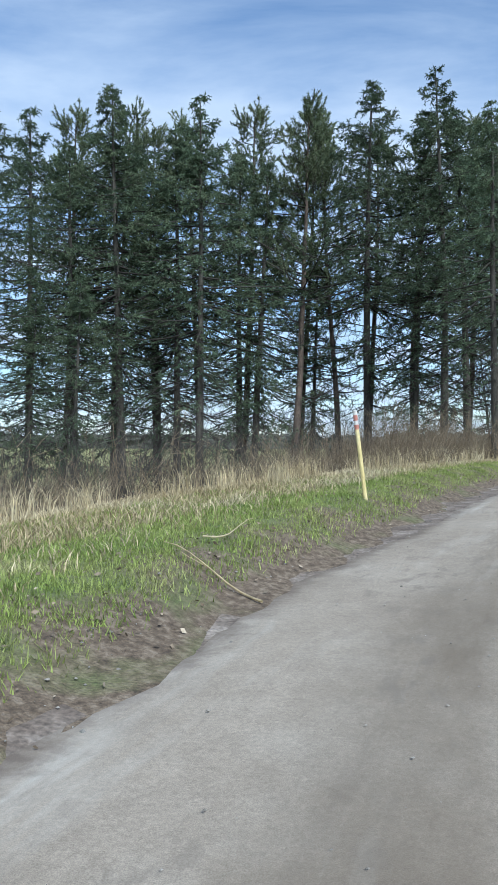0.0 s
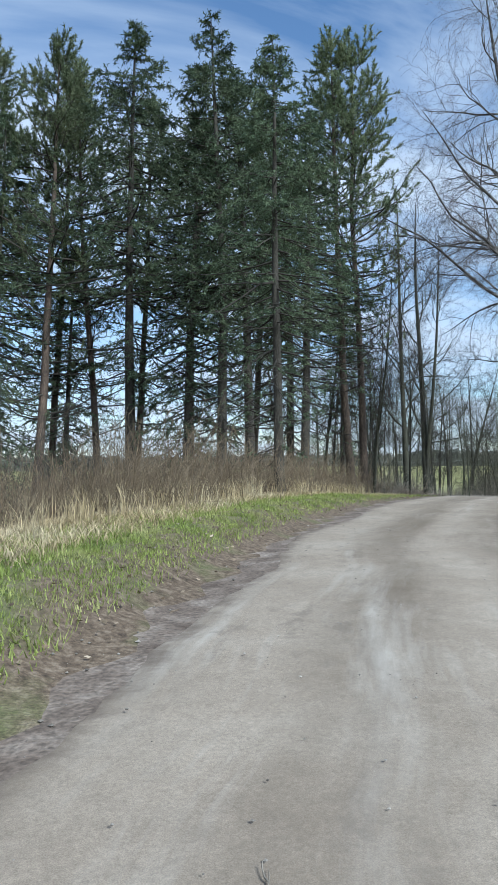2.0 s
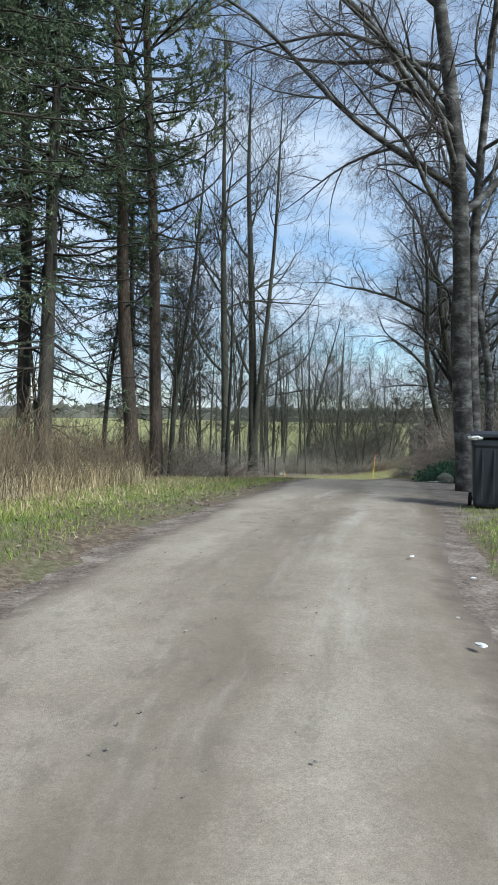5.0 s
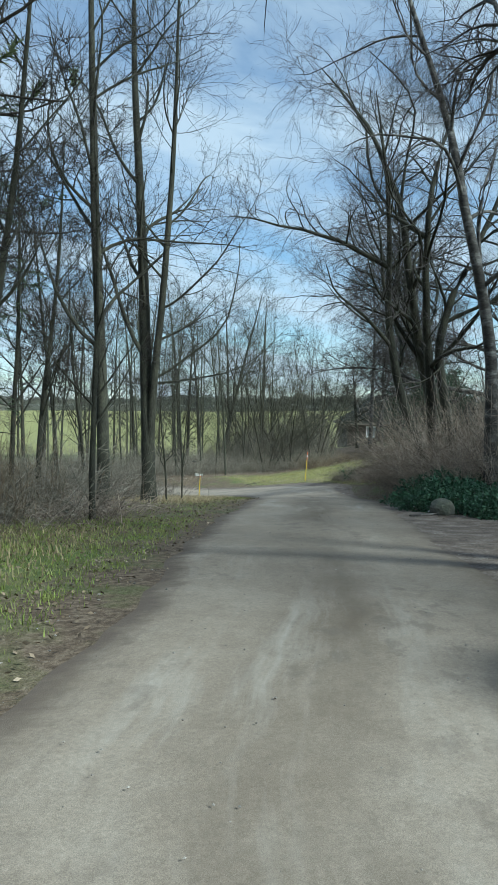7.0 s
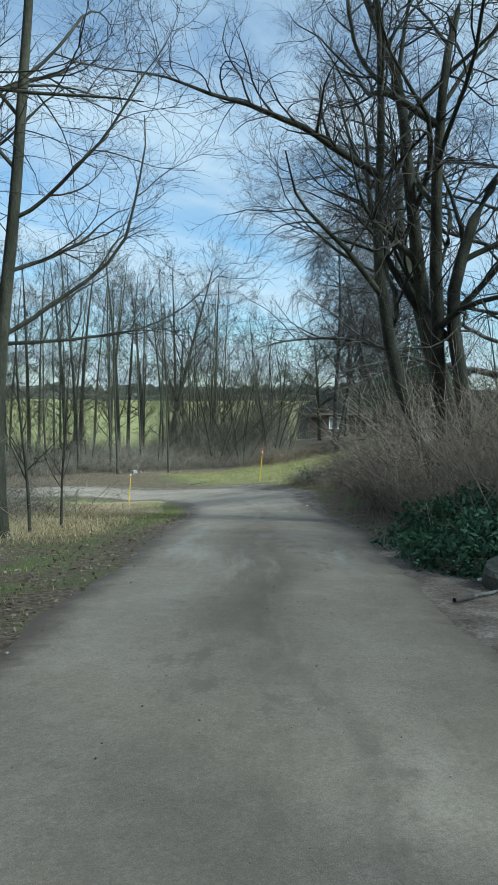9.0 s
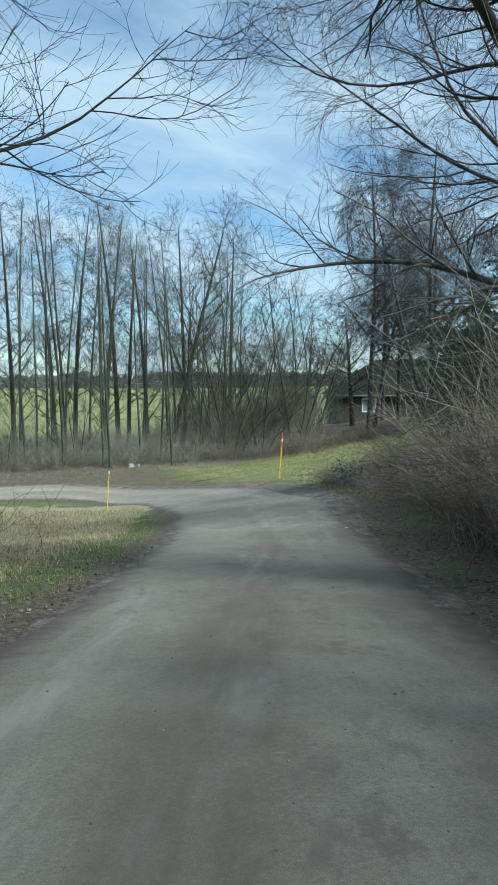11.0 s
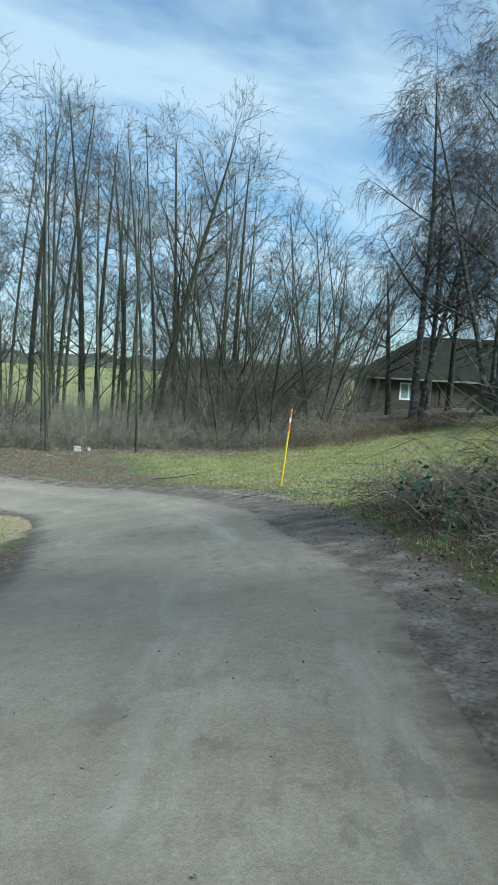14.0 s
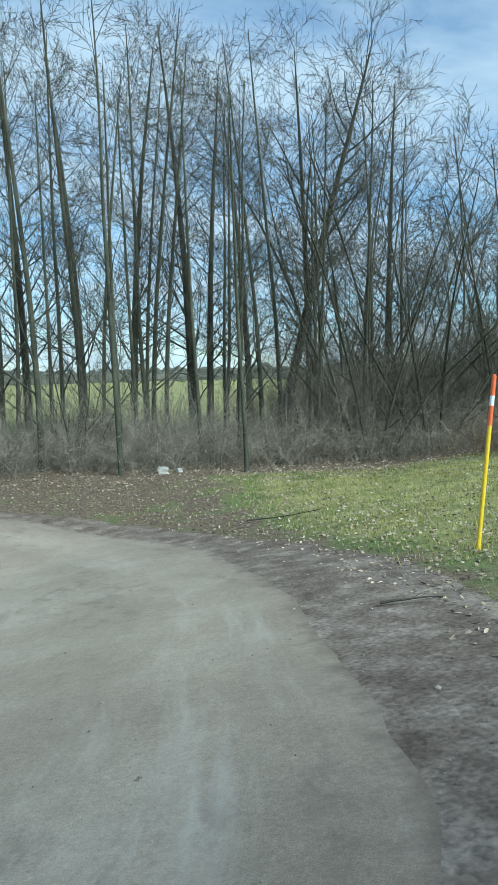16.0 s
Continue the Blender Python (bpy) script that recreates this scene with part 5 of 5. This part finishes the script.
# ---- wheeled bin ----
def wheeled_bin(x, y, turn):
    root = thing("wheeled_bin", "dark grey wheeled refuse bin with a white scrap under the lid", "bin")
    bm = bmesh.new()
    prof = [(0.24, 0.27, 0.06), (0.255, 0.29, 0.10), (0.285, 0.345, 0.86), (0.30, 0.365, 0.90), (0.30, 0.365, 0.97)]
    rings = []
    for w, d, z in prof:
        ring = []
        for cx, cy in ((1, 1), (-1, 1), (-1, -1), (1, -1)):
            for q in range(4):
                a = math.atan2(cy, cx) + (q - 1.5) * 0.42
                r = 0.05
                ring.append(bm.verts.new((cx * (w - r) + r * math.cos(a), cy * (d - r) + r * math.sin(a), z)))
        rings.append(ring)
    for a, b in zip(rings, rings[1:]):
        for i in range(16):
            bm.faces.new((a[i], a[(i + 1) % 16], b[(i + 1) % 16], b[i]))
    bm.faces.new(rings[0][::-1])
    body = part("body", bm, M_BIN, root)
    for sx in (-0.15, 0.0, 0.15):
        bm = bmesh.new()
        box(bm, sx - 0.012, sx + 0.012, -0.353, -0.325, 0.16, 0.84, 0.004)
        part("rib", bm, M_BIN, body)
    bm = bmesh.new()
    n = 9
    top, low = [], []
    for i in range(n):
        w = i / (n - 1)
        yy = -0.40 + 0.80 * w
        zz = 1.02 + 0.055 * math.sin(math.pi * w) + 0.03 * (1 - w)
        top.append([bm.verts.new((xx, yy, zz - 0.02 * (abs(xx) > 0.28))) for xx in (-0.315, -0.27, 0, 0.27, 0.315)])
        low.append([bm.verts.new((xx, yy, zz - 0.035 - 0.02 * (abs(xx) > 0.28))) for xx in (-0.315, -0.27, 0, 0.27, 0.315)])
    for i in range(n - 1):
        for j in range(4):
            bm.faces.new((top[i][j], top[i][j + 1], top[i + 1][j + 1], top[i + 1][j]))
            bm.faces.new((low[i][j + 1], low[i][j], low[i + 1][j], low[i + 1][j + 1]))
        for j in (0, 4):
            bm.faces.new((top[i][j], top[i + 1][j], low[i + 1][j], low[i][j]))
    for i in (0, n - 1):
        for j in range(4):
            bm.faces.new((top[i][j + 1], top[i][j], low[i][j], low[i][j + 1]))
    part("lid", bm, M_BIN, root)
    bm = bmesh.new()
    rod(bm, (-0.22, 0.43, 0.98), (0.22, 0.43, 0.98), 0.016)
    for sx in (-0.2, 0.2):
        rod(bm, (sx, 0.34, 0.95), (sx, 0.43, 0.98), 0.014)
    part("handle", bm, M_BIN, root)
    bm = bmesh.new()
    rod(bm, (-0.27, 0.30, 0.10), (0.27, 0.30, 0.10), 0.011)
    part("axle", bm, M_RUBBER, root)
    for sx in (-0.285, 0.285):
        bm = bmesh.new()
        rod(bm, (sx - 0.022, 0.30, 0.10), (sx + 0.022, 0.30, 0.10), 0.10, 0.10, 20)
        wheel = part("wheel", bm, M_RUBBER, root)
        bm = bmesh.new()
        rod(bm, (sx - 0.026, 0.30, 0.10), (sx + 0.026, 0.30, 0.10), 0.055, 0.055, 16)
        part("hub", bm, M_BIN, wheel)
    bm = bmesh.new()
    bmesh.ops.create_icosphere(bm, subdivisions=3, radius=1)
    for v in bm.verts:
        k = 1 + 0.25 * noise.noise(v.co * 3.0)
        v.co = Vector((v.co.x * 0.10 * k - 0.25, v.co.y * 0.06 * k - 0.36, v.co.z * 0.035 * k + 1.0))
    part("plastic_bag", bm, M_BAG, root, "crumpled white plastic film")
    root.matrix_basis = pose(x, y, float(height(x, y)), 0, 0, turn)
    return root


wheeled_bin(14.43, 23.58, -38)


# ---- low cottage behind the lawn ----
def cottage(x, y, turn):
    root = thing("cottage", "low dark cottage with a mossy hipped roof", "house")
    L, D, H, R, over = 15.0, 7.5, 2.3, 2.6, 0.45
    t = 0.25

    def wall(x0, x1, y0, y1, z0, z1):
        bm = bmesh.new()
        box(bm, x0, x1, y0, y1, z0, z1)
        return part("wall", bm, M_WALL_DARK, root)
    # front wall with an opening for the window and one for the door
    holes = [(1.7, 2.75, 0.95, 1.95), (3.15, 4.05, 0.0, 1.98), (9.0, 10.2, 0.95, 1.95)]
    edge = 0.0
    for a, b, z0, z1 in holes:
        wall(edge, a, 0, t, -0.4, H)
        if z0 > 0:
            wall(a, b, 0, t, -0.4, z0)
        wall(a, b, 0, t, z1, H)
        edge = b
    wall(edge, L, 0, t, -0.4, H)
    wall(0, L, D - t, D, -0.4, H)
    wall(0, t, t, D - t, -0.4, H)
    wall(L - t, L, t, D - t, -0.4, H)
    for a, b, z0, z1 in (holes[0], holes[2]):
        bm = bmesh.new()
        for p in ((a, a + 0.09, z0, z1), (b - 0.09, b, z0, z1), (a + 0.09, b - 0.09, z0, z0 + 0.09), (a + 0.09, b - 0.09, z1 - 0.09, z1), ((a + b) / 2 - 0.035, (a + b) / 2 + 0.035, z0 + 0.09, z1 - 0.09)):
            box(bm, p[0], p[1], 0.02, 0.10, p[2], p[3])
        win = part("window", bm, M_FRAME, root, "white painted casement window")
        for p0, p1 in ((a + 0.09, (a + b) / 2 - 0.035), ((a + b) / 2 + 0.035, b - 0.09)):
            bm = bmesh.new()
            box(bm, p0, p1, 0.05, 0.062, z0 + 0.09, z1 - 0.09)
            part("pane", bm, M_GLASS, win)
        bm = bmesh.new()
        box(bm, a + 0.09, b - 0.09, 0.14, 0.15, z0 + 0.09, z1 - 0.09)
        part("curtain", bm, M_FRAME, root, "white curtain")
    bm = bmesh.new()
    box(bm, 3.17, 4.03, 0.06, 0.11, -0.02, 1.96, 0.006)
    for i in range(5):
        box(bm, 3.2 + i * 0.165, 3.35 + i * 0.165, 0.045, 0.062, 0.02, 1.92, 0.004)
    part("door", bm, M_WALL_DARK, root)
    bm = bmesh.new()
    e = [(-over, -over, H - 0.1), (L + over, -over, H - 0.1), (L + over, D + over, H - 0.1), (-over, D + over, H - 0.1)]
    r = [(D * 0.45, D / 2, H + R), (L - D * 0.45, D / 2, H + R)]
    th = 0.3
    ev, rv = [bm.verts.new(p) for p in e], [bm.verts.new(p) for p in r]
    lv = [bm.verts.new((p[0] + (th if p[0] < 0 else -th), p[1] + (th if p[1] < 0 else -th), p[2] - 0.06)) for p in e]
    for f in ((ev[0], ev[1], rv[1], rv[0]), (ev[1], ev[2], rv[1]), (ev[2], ev[3], rv[0], rv[1]), (ev[3], ev[0], rv[0])):
        bm.faces.new(f)
    for i in range(4):
        bm.faces.new((ev[i], lv[i], lv[(i + 1) % 4], ev[(i + 1) % 4]))
    bm.faces.new(lv)
    bmesh.ops.subdivide_edges(bm, edges=bm.edges[:], cuts=6, use_grid_fill=True)
    for v in bm.verts:
        v.co.z += 0.05 * noise.noise(v.co * 0.9)
    bmesh.ops.recalc_face_normals(bm, faces=bm.faces[:])
    part("roof", bm, M_ROOF, root)
    bm = bmesh.new()
    box(bm, -over + 0.05, L + over - 0.05, -over - 0.03, -over + 0.0, H - 0.2, H - 0.09)
    part("fascia", bm, M_POST, root)
    bm = bmesh.new()
    box(bm, 8.6, 9.2, D / 2 - 0.3, D / 2 + 0.3, H + R - 0.5, H + R + 0.7, 0.02)
    part("chimney", bm, M_WALL_DARK, root)
    root.matrix_basis = pose(x, y, float(height(x, y)) - 0.1, 0, 0, turn)


cottage(50.9, 76.2, -29)


# ---- right bank: evergreen mound, boulders ----
def leafy_mound(name, label, x, y, rx, ry, tall, n, seed, size, material):
    rng = np.random.default_rng(seed)
    root = thing(name, label, "shrub", "evergreen mounds")
    d = unit(rng.normal(size=(n, 3)))
    d[:, 2] = np.abs(d[:, 2])
    bump = np.array([1 + 0.30 * noise.noise(Vector(q) * 2.2 + Vector((seed, 0, 0))) for q in d])[:, None]
    p = d * [rx, ry, tall] * bump * (0.72 + 0.30 * rng.random((n, 1)))
    a = unit(rng.normal(size=(n, 3)))
    b = unit(np.cross(a, d + 0.7 * rng.normal(size=(n, 3))))
    s = (size * (0.6 + 0.8 * rng.random(n)))[:, None]
    v = np.stack([p - a * s, p - b * s * 0.5 - d * s * 0.15, p + a * s * 1.2, p + b * s * 0.5 - d * s * 0.15], 1).reshape(-1, 3)
    part("crown", mesh_of("crown", v, np.arange(4 * n).reshape(-1, 4)), material, root)
    m = 60
    st = polyline(rng, rng.normal(size=(m, 3)) * [rx * 0.2, ry * 0.2, 0], d[:m] + [0, 0, 0.5], tall * (0.7 + 0.5 * rng.random(m)), 5, 0.12, 0.0)
    part("branchwork", Tubes().add(st, np.broadcast_to(0.012 * np.linspace(1, 0.3, 5), (m, 5)), 4).mesh("branchwork"), M_TWIG, root)
    root.matrix_basis = pose(x, y, float(height(x, y)) - 0.05)
    return root


leafy_mound("ivy_mound", "low mound of dark green ivy under the old tree", 20.9, 32.3, 1.1, 1.3, 0.65, 7000, 3, 0.036, M_IVY)
leafy_mound("ivy_mound", "trailing dark green ivy below the old tree", 22.3, 33.9, 1.4, 1.2, 0.8, 7000, 4, 0.036, M_IVY)
leafy_mound("ivy_mound", "dark green ivy at the foot of the birch", 20.9, 30.6, 1.2, 1.1, 0.6, 5200, 5, 0.036, M_IVY)


def leafy_sprig(x, y, tall, n, seed):
    """A few bramble stems that keep their dark winter leaves."""
    rng = np.random.default_rng(seed)
    root = thing("bramble_bush", "small bramble with dark winter leaves", "shrub", "brambles beside the lane")
    ang = rng.random(n) * 2 * np.pi
    st = polyline(rng, rng.normal(size=(n, 3)) * [0.12, 0.12, 0], np.stack([np.cos(ang) * 0.5, np.sin(ang) * 0.5, np.ones(n)], -1), tall * (0.7 + 0.6 * rng.random(n)), 8, 0.10, -0.02, -0.22)
    part("branchwork", Tubes().add(st, np.broadcast_to(0.006 * np.linspace(1, 0.4, 8), (n, 8)), 4).mesh("branchwork"), M_CANE_RED, root)
    p = st[:, 3:].reshape(-1, 3).repeat(3, axis=0)
    p = p + rng.normal(size=p.shape) * 0.05
    a = unit(rng.normal(size=p.shape))
    b = unit(np.cross(a, rng.normal(size=p.shape)))
    q = (0.035 * (0.6 + 0.8 * rng.random(len(p))))[:, None]
    v = np.stack([p - a * q, p - b * q * 0.55, p + a * q, p + b * q * 0.55], 1).reshape(-1, 3)
    part("crown", mesh_of("crown", v, np.arange(len(v)).reshape(-1, 4)), M_IVY, root)
    root.matrix_basis = pose(x, y, float(height(x, y)) - 0.03)
    return root


for n, (x, y, h) in enumerate([(28.9, 46.2, 0.8), (29.4, 47.0, 0.6)]):
    leafy_sprig(x, y, h, 7, 200 + n)


def stone(label, x, y, sx, sy, sz, seed, material, square=0.0):
    bm = bmesh.new()
    bmesh.ops.create_icosphere(bm, subdivisions=3, radius=1)
    for v in bm.verts:
        c = v.co.copy()
        if square:
            m = max(abs(c.x), abs(c.y), abs(c.z))
            c = c.lerp(c / m, square)
        k = 1 + 0.16 * noise.noise(c * 1.7 + Vector((seed * 3.1, 0, 0))) + 0.05 * noise.noise(c * 6)
        v.co = Vector((c.x * sx, c.y * sy, c.z * sz)) * k
    ob = tagged(part("boulder", bm, material), label, "stone", "stones")
    ob.matrix_basis = pose(x, y, float(height(x, y)) + sz * 0.55, 0, 0, seed * 40)
    return ob


stone("grey rounded boulder beside the ivy", 19.95, 31.75, 0.27, 0.22, 0.19, 1, M_BOULDER)
stone("pale squared stone block among leaves", 30.62, 64.75, 0.13, 0.12, 0.11, 2, M_STONE, 0.8)
stone("pale squared stone block among leaves", 31.0, 64.85, 0.07, 0.07, 0.07, 3, M_STONE, 0.8)


def stick(label, x, y, turn, ln, r, seed, material, forks=2):
    """A fallen branch that lies on the ground."""
    rng = np.random.default_rng(seed)
    a = polyline(rng, np.array([[0, 0, 0.0]]), [[1, 0, 0]], [ln], 9, 0.22, 0.0)
    rr = r * np.linspace(1, 0.3, 9)[None]
    s, sr = sprout(rng, a, rr, forks, 0.35, 0.9, ln * 0.35, 40, 5, 0.15, 0.0)
    c, q = math.cos(radians(turn)), math.sin(radians(turn))
    t = Tubes()
    for p, w, n in ((a, rr, 6), (s, sr, 4)):
        wx, wy = x + p[..., 0] * c - p[..., 1] * q, y + p[..., 0] * q + p[..., 1] * c
        t.add(np.stack([wx - x, wy - y, height(wx, wy) - float(height(x, y)) + r + 0.03 + np.abs(p[..., 2]) * 0.2], -1), w, n)
    ob = tagged(part("fallen_branch", t.mesh("fallen_branch"), material), label, "branch", "fallen branches")
    ob.matrix_basis = pose(x, y, float(height(x, y)))


stick("pale fallen branch on the grass verge", 0.75, 5.1, 120, 0.9, 0.010, 1, M_STRAW, 3)
stick("pale fallen branch on the grass verge", 0.2, 6.0, 20, 0.8, 0.008, 2, M_STRAW)
stick("pale stick lying on the gravel", 2.95, 7.4, 12, 0.40, 0.005, 6, M_POST, 2)
stick("dark fallen stick at the edge of the lawn", 30.9, 58.7, 6, 1.2, 0.014, 3, M_BARK_ALDER)
stick("dark fallen stick on the earth beside the lane", 30.1, 52.55, -12, 0.42, 0.010, 4, M_BARK_ALDER)
stick("grey fallen branch under the old tree", 19.0, 31.5, 20, 1.3, 0.02, 5, M_BARK_BIRCH)


def scrap(label, x, y, size, seed):
    bm = bmesh.new()
    bmesh.ops.create_icosphere(bm, subdivisions=2, radius=1)
    for v in bm.verts:
        k = 1 + 0.5 * noise.noise(v.co * 2 + Vector((seed, 0, 0)))
        v.co = Vector((v.co.x * size * k, v.co.y * size * 0.6 * k, v.co.z * size * 0.25 * k))
    ob = tagged(part("litter_scrap", bm, M_BAG), label, "litter", "litter on the lane")
    ob.matrix_basis = pose(x, y, float(height(x, y)) + 0.05 + size * 0.2, 0, 0, seed * 50)


for n, (x, y, s) in enumerate([(10.78, 20.29, 0.03), (9.76, 18.27, 0.035), (10.73, 19.49, 0.025), (19.9, 32.0, 0.05), (20.6, 33.2, 0.03), (25.6, 42.3, 0.03)]):
    scrap("small scrap of white paper at the lane's edge", x, y, s, n + 1)
